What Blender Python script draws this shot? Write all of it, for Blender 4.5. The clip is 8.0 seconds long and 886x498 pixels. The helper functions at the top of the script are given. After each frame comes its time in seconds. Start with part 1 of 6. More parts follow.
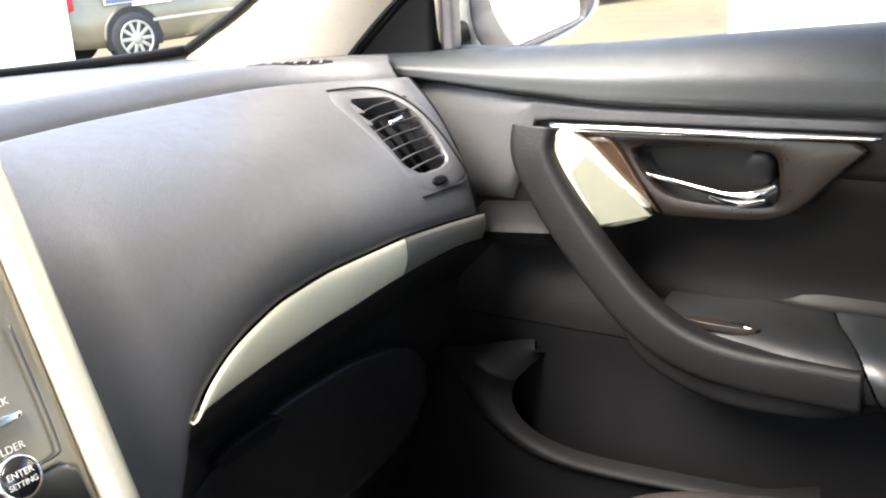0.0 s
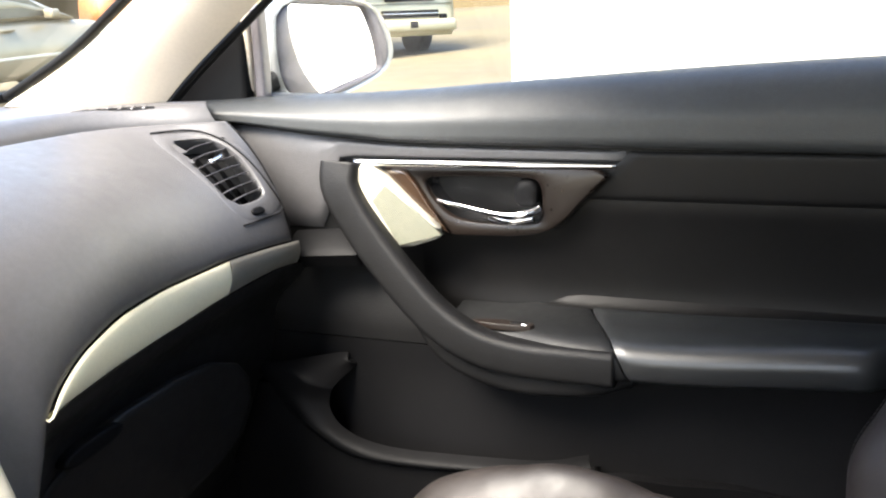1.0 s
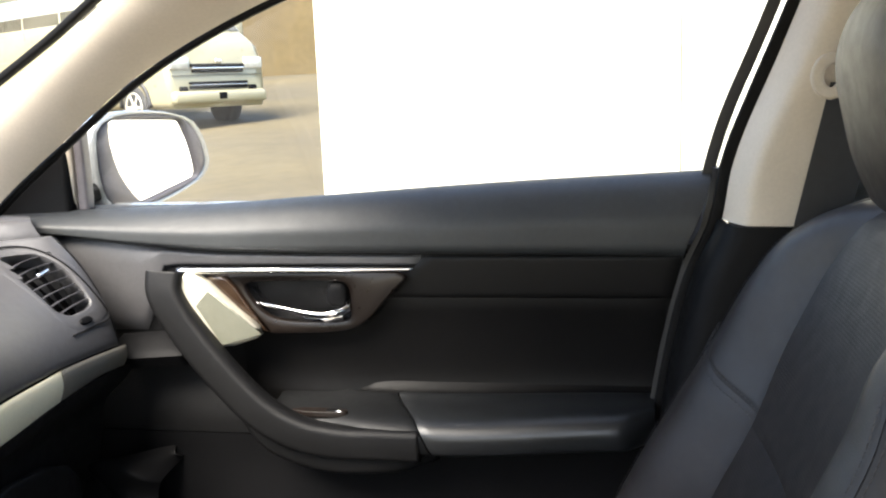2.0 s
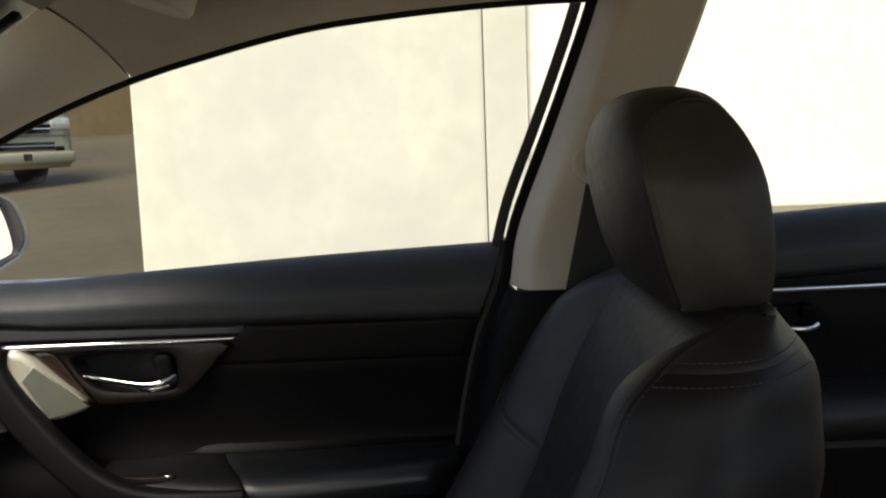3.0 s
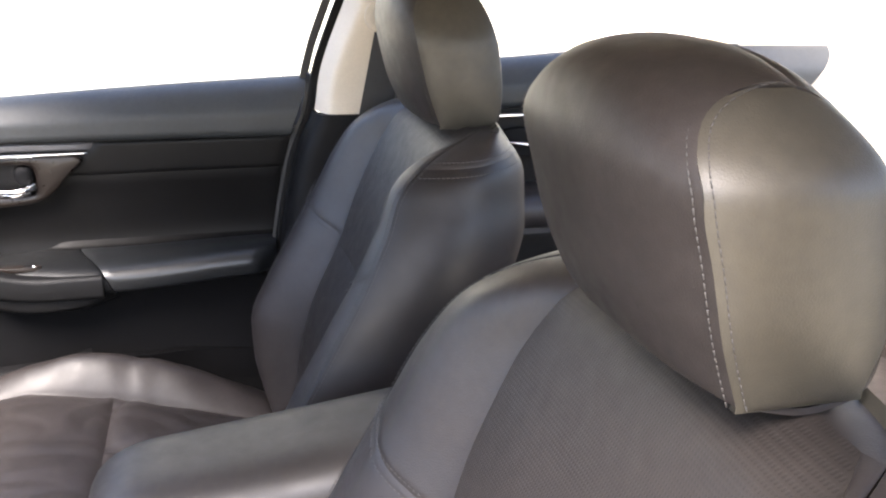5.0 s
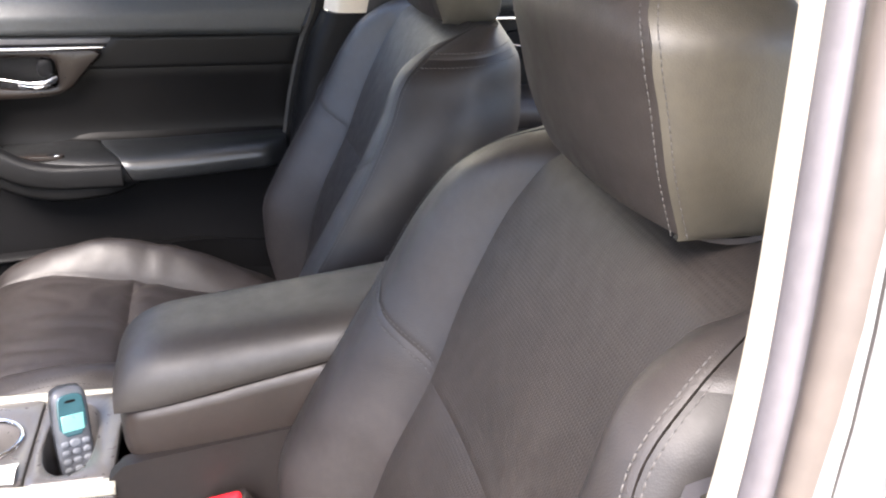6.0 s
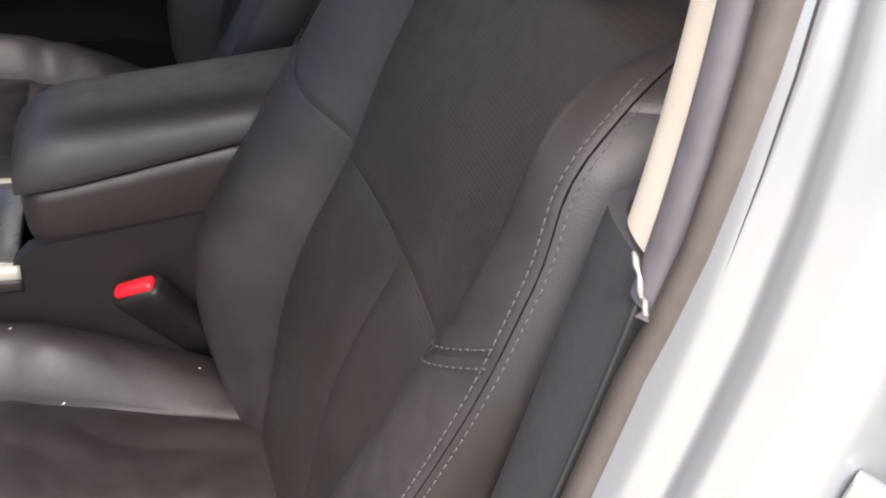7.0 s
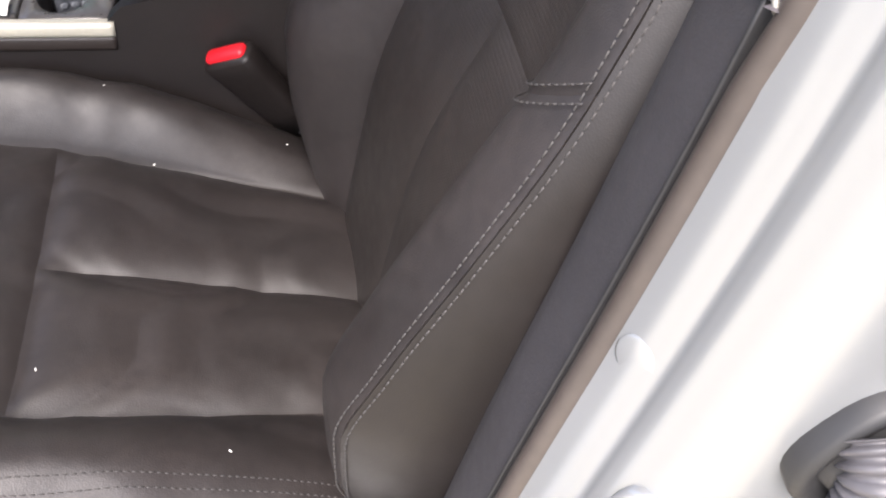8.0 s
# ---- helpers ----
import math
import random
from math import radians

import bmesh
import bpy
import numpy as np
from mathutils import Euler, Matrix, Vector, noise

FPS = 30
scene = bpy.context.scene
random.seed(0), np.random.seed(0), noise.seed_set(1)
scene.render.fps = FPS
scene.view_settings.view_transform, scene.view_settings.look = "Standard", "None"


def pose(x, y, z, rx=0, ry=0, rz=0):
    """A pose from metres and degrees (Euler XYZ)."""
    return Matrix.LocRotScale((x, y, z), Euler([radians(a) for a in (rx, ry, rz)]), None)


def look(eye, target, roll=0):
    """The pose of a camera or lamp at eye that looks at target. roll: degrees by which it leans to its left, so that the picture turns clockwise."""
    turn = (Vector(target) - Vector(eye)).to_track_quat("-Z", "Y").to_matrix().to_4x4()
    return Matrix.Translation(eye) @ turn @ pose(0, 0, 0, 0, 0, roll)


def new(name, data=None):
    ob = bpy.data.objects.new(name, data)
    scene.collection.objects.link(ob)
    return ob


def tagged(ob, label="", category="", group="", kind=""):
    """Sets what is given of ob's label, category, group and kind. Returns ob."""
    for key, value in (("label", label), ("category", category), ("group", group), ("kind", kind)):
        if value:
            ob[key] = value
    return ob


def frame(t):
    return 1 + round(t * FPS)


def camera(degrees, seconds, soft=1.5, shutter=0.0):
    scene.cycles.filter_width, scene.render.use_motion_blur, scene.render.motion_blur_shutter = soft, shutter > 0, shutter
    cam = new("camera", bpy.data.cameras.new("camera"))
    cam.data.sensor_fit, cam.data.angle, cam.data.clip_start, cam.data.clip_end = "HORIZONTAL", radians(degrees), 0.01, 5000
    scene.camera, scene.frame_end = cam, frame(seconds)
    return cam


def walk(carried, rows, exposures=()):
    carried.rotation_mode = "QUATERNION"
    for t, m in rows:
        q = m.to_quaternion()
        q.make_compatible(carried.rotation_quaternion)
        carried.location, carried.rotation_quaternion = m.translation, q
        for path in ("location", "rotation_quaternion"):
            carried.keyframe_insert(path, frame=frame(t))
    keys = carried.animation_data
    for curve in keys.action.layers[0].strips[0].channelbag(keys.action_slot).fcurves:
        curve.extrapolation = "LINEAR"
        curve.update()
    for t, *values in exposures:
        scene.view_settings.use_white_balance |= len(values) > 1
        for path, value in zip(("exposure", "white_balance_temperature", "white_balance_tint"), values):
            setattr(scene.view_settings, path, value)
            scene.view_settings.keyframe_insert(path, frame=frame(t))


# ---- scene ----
cam = camera(51.3, 8.0, soft=2.1)
PATH = [
    (0, (-0.142, 0.245, 1.081), (1.436, 1.337, 0.518), -3.3),
    (0.5, (-0.21, 0.222, 1.078), (1.487, 1.141, 0.551), -2.9),
    (1, (-0.265, 0.178, 1.087), (1.531, 0.918, 0.607), -2.4),
    (1.5, (-0.323, 0.151, 1.119), (1.539, 0.741, 0.691), -2.6),
    (2, (-0.382, 0.131, 1.157), (1.55, 0.496, 0.796), -2.2),
    (2.2, (-0.414, 0.124, 1.164), (1.544, 0.375, 0.843), -2.3),
    (3.3, (-0.537, 0.104, 1.196), (1.441, -0.011, 0.922), -1.3),
    (3.5, (-0.57, 0.112, 1.199), (1.396, -0.085, 0.887), -0.7),
    (4, (-0.667, 0.144, 1.214), (1.255, -0.192, 0.776), -0.2),
    (4.2, (-0.693, 0.152, 1.211), (1.22, -0.211, 0.753), 0.2),
    (5.3, (-0.878, 0.169, 1.26), (0.95, -0.278, 0.581), 0.2),
    (5.5, (-0.892, 0.161, 1.246), (0.934, -0.248, 0.54), 0.4),
    (6, (-0.928, 0.178, 1.237), (0.86, -0.25, 0.45), 1.3),
    (6.5, (-0.935, 0.181, 1.207), (0.742, -0.401, 0.284), 3.8),
    (7, (-0.936, 0.182, 1.175), (0.646, -0.393, 0.096), 4.7),
    (7.5, (-0.944, 0.191, 1.148), (0.548, -0.313, -0.084), 5.3),
    (8, (-0.95, 0.181, 1.115), (0.476, -0.179, -0.239), 5.8),
]
EXPOSURES = [(0, 3.20, 6800, 10), (1.5, 3.20, 6800, 10), (2.0, 2.55, 6800, 10), (2.2, 2.15, 6800, 10), (3.3, 0.40, 7000, 8), (3.5, 0.40, 7000, 8), (4.0, 1.05, 6850, 9),
             (4.2, 1.42, 6750, 11), (5.3, 3.55, 6600, 17), (5.5, 3.55, 6600, 17), (6.0, 3.25, 6600, 16), (6.5, 2.42, 6600, 15), (7.0, 1.95, 6500, 15), (8.0, 1.95, 6500, 16)]
walk(cam, [(t, look(eye, target, roll)) for t, eye, target, roll in PATH], EXPOSURES)

# ---- world, sun ----
world = bpy.data.worlds.new("world")
scene.world = world
world.use_nodes = True
wn = world.node_tree.nodes
sky = wn.new("ShaderNodeTexSky")
sky.sky_type = "NISHITA"
sky.sun_disc = False
sky.sun_elevation, sky.sun_rotation = radians(53.9), radians(-66.3)
sky.dust_density = 2.2
world.node_tree.links.new(sky.outputs[0], wn["Background"].inputs[0])
wn["Background"].inputs[1].default_value = 0.14
sun_data = bpy.data.lights.new("sun", "SUN")
sun_data.energy, sun_data.angle, sun_data.color = 3.2, radians(40), (1.0, 0.955, 0.885)
sun = new("sun", sun_data)
sun.matrix_world = look((-5.0, 2.2, 7.5), (0, 0, 0))


# ---- materials ----
def material(name, color, rough=0.5, metal=0.0, vary=0.12, scales=(6.0, 90.0), bump=0.0, bump_scale=400.0,
             cells=0.0, crease=0.0, coat=0.0, spec=0.5, dots=0.0, stripes=0.0, stains=None, emit=0.0):
    m = bpy.data.materials.new(name)
    m.use_nodes = True
    n, link = m.node_tree.nodes, m.node_tree.links.new
    b = n["Principled BSDF"]
    co = n.new("ShaderNodeTexCoord").outputs["Object"]

    def noise_at(scale, detail=4.0, rough_=0.55):
        t = n.new("ShaderNodeTexNoise")
        t.inputs["Scale"].default_value, t.inputs["Detail"].default_value = scale, detail
        t.inputs["Roughness"].default_value = rough_
        link(co, t.inputs["Vector"])
        return t.outputs["Fac"]

    def ramp(fac, lo, hi, a=0.35, c=0.65):
        r = n.new("ShaderNodeMapRange")
        r.inputs[1].default_value, r.inputs[2].default_value = a, c
        r.inputs[3].default_value, r.inputs[4].default_value = lo, hi
        link(fac, r.inputs[0])
        return r.outputs[0]

    def times(a, c):
        t = n.new("ShaderNodeMath")
        t.operation = "MULTIPLY"
        link(a, t.inputs[0])
        link(c, t.inputs[1])
        return t.outputs[0]

    f = times(ramp(noise_at(scales[0]), 1 - vary, 1 + vary), ramp(noise_at(scales[1]), 1 - vary * 0.6, 1 + vary * 0.6))
    mul = n.new("ShaderNodeVectorMath")
    mul.operation = "SCALE"
    mul.inputs[0].default_value = color
    link(f, mul.inputs["Scale"])
    out = mul.outputs[0]
    if stains:
        mix = n.new("ShaderNodeMix")
        mix.data_type = "RGBA"
        link(ramp(noise_at(stains[1], 6.0, 0.65), 0.0, 0.8, 0.48, 0.66), mix.inputs["Factor"])
        link(out, mix.inputs["A"])
        mix.inputs["B"].default_value = (*stains[0], 1)
        out = mix.outputs["Result"]
    height = None
    if bump:
        height = noise_at(bump_scale, 3.0)
        if cells:
            v = n.new("ShaderNodeTexVoronoi")
            v.inputs["Scale"].default_value = cells
            link(co, v.inputs["Vector"])
            add = n.new("ShaderNodeMath")
            add.operation = "ADD"
            link(height, add.inputs[0])
            link(v.outputs["Distance"], add.inputs[1])
            height = add.outputs[0]
    if height is not None and crease:
        fold = n.new("ShaderNodeMath")
        fold.operation = "SUBTRACT"
        fold.inputs[1].default_value = 0.5
        link(noise_at(7.0, 2.0, 0.45), fold.inputs[0])
        thin = n.new("ShaderNodeMath")
        thin.operation = "ABSOLUTE"
        link(fold.outputs[0], thin.inputs[0])
        both = n.new("ShaderNodeMath")
        link(height, both.inputs[0])
        link(times(ramp(thin.outputs[0], 0.0, crease, 0.0, 0.035), ramp(noise_at(4.0, 1.0), 0.0, 1.0, 0.45, 0.6)), both.inputs[1])
        height = both.outputs[0]
    if dots or stripes:
        mp = n.new("ShaderNodeMapping")
        link(co, mp.inputs["Vector"])
        if dots:
            mp.inputs["Scale"].default_value = (1, 0, 1)
            v = n.new("ShaderNodeTexVoronoi")
            v.inputs["Scale"].default_value, v.inputs["Randomness"].default_value = dots, 0.0
            link(mp.outputs[0], v.inputs["Vector"])
            holes = ramp(v.outputs["Distance"], 0.62, 1.0, 0.20, 0.36)
        else:
            mp.inputs["Rotation"].default_value = (radians(38), 0, 0)
            w = n.new("ShaderNodeTexWave")
            w.bands_direction = "Y"
            w.inputs["Scale"].default_value = stripes
            link(mp.outputs[0], w.inputs["Vector"])
            holes = ramp(w.outputs["Fac"], 0.6, 1.0, 0.2, 0.8)
        sc = n.new("ShaderNodeVectorMath")
        sc.operation = "SCALE"
        link(out, sc.inputs[0])
        link(holes, sc.inputs["Scale"])
        out = sc.outputs[0]
        height = holes
    link(out, b.inputs["Base Color"])
    swing = min(0.07, rough * 0.14)
    link(ramp(noise_at(scales[1] * 0.4), rough - swing, rough + swing, 0.25, 0.75), b.inputs["Roughness"])
    if coat and metal:
        m.node_tree.links.remove(b.inputs["Roughness"].links[0])
        b.inputs["Roughness"].default_value = rough
    b.inputs["Metallic"].default_value = metal
    b.inputs["Specular IOR Level"].default_value = spec
    b.inputs["Coat Weight"].default_value = coat
    b.inputs["Coat Roughness"].default_value = 0.08
    if height is not None:
        bp = n.new("ShaderNodeBump")
        bp.inputs["Strength"].default_value = bump or 0.22
        bp.inputs["Distance"].default_value = 0.002
        link(height, bp.inputs["Height"])
        link(bp.outputs[0], b.inputs["Normal"])
    if emit:
        link(out, b.inputs["Emission Color"])
        b.inputs["Emission Strength"].default_value = emit
    return m


def pane_material(name, tint, gloss=0.04):
    m = bpy.data.materials.new(name)
    m.use_nodes = True
    n, link = m.node_tree.nodes, m.node_tree.links.new
    n.remove(n["Principled BSDF"])
    clear, shine, mix = n.new("ShaderNodeBsdfTransparent"), n.new("ShaderNodeBsdfGlossy"), n.new("ShaderNodeMixShader")
    mix.inputs[0].default_value = 0.045
    clear.inputs[0].default_value = (*tint, 1)
    shine.inputs["Roughness"].default_value = gloss
    link(clear.outputs[0], mix.inputs[1])
    link(shine.outputs[0], mix.inputs[2])
    link(mix.outputs[0], n["Material Output"].inputs[0])
    return m


LEATHER = material("black_leather", (0.0170, 0.0138, 0.0130), 0.51, spec=0.50, crease=0.9, vary=0.22, scales=(9, 120), bump=0.10, bump_scale=20, cells=900)
# lighter copy of LEATHER, with the open door's light put into its colour
LEATHER_LIT = material("lit_leather", (0.036, 0.032, 0.024), 0.50, vary=0.14, scales=(7, 110), bump=0.08, bump_scale=18, cells=900)
# darker copy of LEATHER that carries the side panels' shade in its colour
LEATHER_SHADED = material("shaded_leather", (0.0100, 0.0080, 0.0075), 0.48, spec=0.36, vary=0.14, scales=(9, 120), bump=0.05, bump_scale=20, cells=900)
PERFORATED = material("perforated_leather", (0.0185, 0.0148, 0.0130), 0.52, spec=0.42, vary=0.16, scales=(8, 140), dots=330)
THREAD = material("seam_thread", (0.034, 0.031, 0.030), 0.7, vary=0.1)
DOORSKIN = material("door_vinyl", (0.0058, 0.0056, 0.0056), 0.40, vary=0.12, scales=(8, 130), bump=0.08, bump_scale=24, cells=900, spec=0.12)
# the sky's sheen on the pad is put into this bluish base colour
ARMPAD = material("armrest_sheen_vinyl", (0.0120, 0.0132, 0.0142), 0.36, vary=0.12, scales=(8, 130), bump=0.06, bump_scale=24, cells=900, spec=0.55)
ARMTOP = material("switch_panel_plastic", (0.0070, 0.0074, 0.0078), 0.46, vary=0.12, scales=(8, 200), bump=0.10, bump_scale=600, spec=0.22)
SOFT = material("soft_black_plastic", (0.0062, 0.0062, 0.0064), 0.45, vary=0.1, scales=(7, 150), bump=0.18, bump_scale=260, cells=900, spec=0.17)
DASH = material("dash_pad_vinyl", (0.055, 0.054, 0.056), 0.44, vary=0.1, scales=(6, 160), bump=0.11, bump_scale=420, cells=620)
LOWDASH = material("lower_dash_plastic", (0.0085, 0.0082, 0.0082), 0.5, vary=0.12, scales=(8, 200), bump=0.14, bump_scale=500, spec=0.22)
HARD = material("hard_black_plastic", (0.0048, 0.0048, 0.0052), 0.56, vary=0.12, scales=(8, 200), bump=0.12, bump_scale=700, spec=0.09)
GLOSS = material("gloss_black", (0.012, 0.012, 0.013), 0.14, vary=0.08, coat=0.4)
SATIN = material("satin_silver", (0.50, 0.475, 0.39), 0.42, metal=0.35, vary=0.05, scales=(12, 300))
BLADE = material("champagne_blade", (0.76, 0.72, 0.53), 0.48, metal=0.15, vary=0.04, scales=(12, 300))
ARMREST = material("armrest_leather", (0.0205, 0.0175, 0.0158), 0.5, vary=0.14, scales=(9, 120), bump=0.10, bump_scale=22, cells=900, crease=0.3)
# paler, cooler than SOFT: the window's reflection is put into the colour
ROLL = material("window_ledge_vinyl", (0.027, 0.029, 0.030), 0.47, spec=0.38, vary=0.1, scales=(7, 150), bump=0.15, bump_scale=260, cells=900)
BIN = material("bin_leather", (0.0170, 0.0120, 0.0100), 0.48, vary=0.14, scales=(9, 120), bump=0.10, bump_scale=22, cells=900)
CONSOLE = material("console_plastic", (0.0100, 0.0076, 0.0070), 0.5, vary=0.12, scales=(8, 200), bump=0.14, bump_scale=600, spec=0.35)
TRAY = material("tray_metallic", (0.13, 0.122, 0.118), 0.30, metal=0.5, vary=0.02, scales=(14, 260))
# darker copy of SATIN, for the blade's door-side end and the torn lip
SATINDARK = material("dark_silver", (0.19, 0.182, 0.16), 0.42, metal=0.35, vary=0.04, scales=(12, 300))
PILLARLOW = material("pillar_grey_plastic", (0.031, 0.0295, 0.033), 0.5, vary=0.1, scales=(8, 220), bump=0.15, bump_scale=600)
HATCH = material("hatched_silver", (0.27, 0.27, 0.21), 0.36, metal=0.6, vary=0.05, stripes=150)
BRONZE = material("dark_bezel", (0.0105, 0.0076, 0.0062), 0.30, metal=0.0, vary=0.08, scales=(14, 220), spec=0.30)
COPPER = material("bronze_gloss", (0.034, 0.019, 0.011), 0.22, metal=0.25, vary=0.2, scales=(14, 90), coat=0.4)
STACK = material("stack_metallic", (0.21, 0.19, 0.155), 0.26, metal=0.6, vary=0.025, scales=(14, 260), coat=0.3)
CHROME = material("chrome", (0.82, 0.82, 0.84), 0.08, metal=1.0, vary=0.04)
BEIGE = material("beige_pillar_trim", (0.50, 0.44, 0.36), 0.55, vary=0.05, scales=(9, 260), bump=0.12, bump_scale=600)
LINER = material("headliner_fabric", (0.36, 0.31, 0.26), 0.9, vary=0.08, scales=(5, 400), bump=0.3, bump_scale=900)
RUBBER = material("black_rubber", (0.018, 0.018, 0.019), 0.55, vary=0.15)
SEAL = material("door_seal_rubber", (0.085, 0.078, 0.085), 0.5, vary=0.12, scales=(14, 150))
TANSEAL = material("flange_trim", (0.054, 0.044, 0.039), 0.5, vary=0.12, scales=(10, 120))
CARPET = material("black_carpet", (0.010, 0.010, 0.011), 0.95, vary=0.3, scales=(20, 500), bump=0.6, bump_scale=900, spec=0.1)
PAINT = material("silver_body_paint", (0.285, 0.296, 0.302), 0.27, metal=0.48, vary=0.0, scales=(3, 40), coat=0.5)
RED = material("red_plastic", (0.62, 0.012, 0.02), 0.38, vary=0.06)
PHONE = material("phone_grey", (0.072, 0.077, 0.088), 0.4, vary=0.12)
PHONE_KEY = material("phone_key", (0.13, 0.14, 0.155), 0.5, vary=0.1)
LCD = material("phone_display", (0.16, 0.42, 0.38), 0.3, vary=0.08)
TEAL = material("teal_gloss", (0.030, 0.085, 0.100), 0.16, vary=0.1, coat=0.4)
PAPER = material("paper", (0.78, 0.77, 0.72), 0.8, vary=0.05)
MIRROR = material("mirror_glass", (0.9, 0.9, 0.9), 0.02, metal=1.0, vary=0.01)
CONCRETE = material("concrete_wall", (0.60, 0.59, 0.49), 0.9, vary=0.07, scales=(0.9, 14), bump=0.3, bump_scale=40, stains=((0.50, 0.50, 0.45), 0.8))
BOUNCE_SLAB = material("bounce_slab_concrete", (0.44, 0.39, 0.28), 0.9, vary=0.12, scales=(0.5, 9), bump=0.3, bump_scale=30, stains=((0.34, 0.31, 0.24), 0.4))
YARD = material("yard_concrete", (0.070, 0.055, 0.026), 0.9, vary=0.16, scales=(0.25, 6), bump=0.3, bump_scale=30, stains=((0.053, 0.044, 0.027), 0.3))
FARWALL = material("yard_wall", (0.090, 0.066, 0.028), 0.9, vary=0.12, scales=(0.4, 5), stains=((0.07, 0.053, 0.03), 0.3))
VANPAINT = material("cream_van_paint", (0.30, 0.27, 0.17), 0.3, vary=0.04, scales=(1, 30), coat=0.4)
SILVERCAR = material("champagne_car_paint", (0.25, 0.215, 0.145), 0.32, metal=0.3, vary=0.04, coat=0.4)
BOXPAINT = material("pale_truck_box_paint", (0.22, 0.22, 0.15), 0.5, vary=0.15, scales=(1.5, 20))
ORANGE = material("orange_truck_paint", (0.26, 0.10, 0.035), 0.4, vary=0.1, scales=(1, 20))
# the yard's beige reflection is put into the glass colour
DARKGLASS = material("dark_vehicle_glass", (0.085, 0.08, 0.062), 0.08, vary=0.08, coat=0.5)
LAMPGLASS = material("headlight_glass", (0.55, 0.55, 0.50), 0.15, metal=0.4, vary=0.15, scales=(8, 60))
TYRE = material("tyre_rubber", (0.03, 0.03, 0.03), 0.8, vary=0.2)
BLUE = material("blue_print", (0.13, 0.15, 0.24), 0.6, vary=0.05)
PANE = pane_material("window_pane", (0.97, 0.985, 0.97))


# ---- building helpers ----
def cubic(table):
    """A smooth curve through rows of (t, value, ...)."""
    ts = [float(r[0]) for r in table]
    cols = [[float(v) for v in c] for c in zip(*[r[1:] for r in table])]
    slopes = []
    for c in cols:
        d = [(c[i + 1] - c[i]) / (ts[i + 1] - ts[i]) for i in range(len(c) - 1)]
        slopes.append([d[0]] + [0.0 if p * q <= 0 else 2 * p * q / (p + q) for p, q in zip(d, d[1:])] + [d[-1]])

    def at(t):
        t = min(max(t, ts[0]), ts[-1])
        k = 0
        while k < len(ts) - 2 and ts[k + 1] <= t:
            k += 1
        h = ts[k + 1] - ts[k]
        s = (t - ts[k]) / h
        a, b, c, d = 2 * s**3 - 3 * s**2 + 1, (s**3 - 2 * s**2 + s) * h, 3 * s**2 - 2 * s**3, (s**3 - s**2) * h
        out = [a * v[k] + b * m[k] + c * v[k + 1] + d * m[k + 1] for v, m in zip(cols, slopes)]
        return out[0] if len(out) == 1 else out

    return at


def smooth(e0, e1, x):
    t = min(max((x - e0) / (e1 - e0), 0.0), 1.0)
    return t * t * (3 - 2 * t)


def thing(name, base, label, category, group="", kind=""):
    ob = new(name)
    ob.location = base
    ob.empty_display_size = 0.05
    return tagged(ob, label, category, group, kind)


def part(name, bm, mat, parent=None, label="", shade=True):
    me = bpy.data.meshes.new(name)
    bmesh.ops.recalc_face_normals(bm, faces=bm.faces)
    bm.to_mesh(me)
    bm.free()
    me.materials.append(mat)
    if shade:
        me.polygons.foreach_set("use_smooth", [True] * len(me.polygons))
    ob = new(name, me)
    if parent is not None:
        ob.parent = parent
        if parent.type == "EMPTY":
            ob.matrix_parent_inverse = Matrix.Translation(-Vector(parent.location))
    return tagged(ob, label)


def grid(f, nu, nv, bm=None):
    bm = bm or bmesh.new()
    vs = [[bm.verts.new(f(i / nu, j / nv)) for j in range(nv + 1)] for i in range(nu + 1)]
    for i in range(nu):
        for j in range(nv):
            bm.faces.new((vs[i][j], vs[i + 1][j], vs[i + 1][j + 1], vs[i][j + 1]))
    return bm


def pillow(f, nu, nv, puff=0.006, out=(0, 0, 1), skirt=0.012, p=8.0, q=8.0):
    """A padded patch over f(u, v): raised by puff inside, rolling down to its seams, with a skirt sunk behind them."""
    out = Vector(out)

    def normal(u, v):
        e = 0.004
        u0, u1, v0, v1 = max(u - e, 0), min(u + e, 1), max(v - e, 0), min(v + e, 1)
        nrm = (Vector(f(u1, v)) - Vector(f(u0, v))).cross(Vector(f(u, v1)) - Vector(f(u, v0)))
        if nrm.length < 1e-12:
            return out.normalized()
        nrm.normalize()
        return nrm if nrm.dot(out) >= 0 else -nrm

    def spaced(k, n):
        s = k / n
        return 0.65 * s + 0.35 * (0.5 - 0.5 * math.cos(math.pi * s))

    def g(i, j, sink=0.0):
        u, v = spaced(i, nu), spaced(j, nv)
        w = (1 - abs(2 * u - 1) ** p) * (1 - abs(2 * v - 1) ** q)
        return Vector(f(u, v)) + normal(u, v) * (puff * w - sink)

    bm = bmesh.new()
    vs = [[bm.verts.new(g(i, j)) for j in range(nv + 1)] for i in range(nu + 1)]
    for i in range(nu):
        for j in range(nv):
            bm.faces.new((vs[i][j], vs[i + 1][j], vs[i + 1][j + 1], vs[i][j + 1]))
    # the skirt has its own vertices, so that the seam stays crisp
    rim = [(i, 0) for i in range(nu)] + [(nu, j) for j in range(nv)] + [(i, nv) for i in range(nu, 0, -1)] + [(0, j) for j in range(nv, 0, -1)]
    high, low = [bm.verts.new(g(i, j)) for i, j in rim], [bm.verts.new(g(i, j, skirt)) for i, j in rim]
    for k in range(len(rim)):
        m = (k + 1) % len(rim)
        bm.faces.new((high[k], high[m], low[m], low[k]))
    return bm


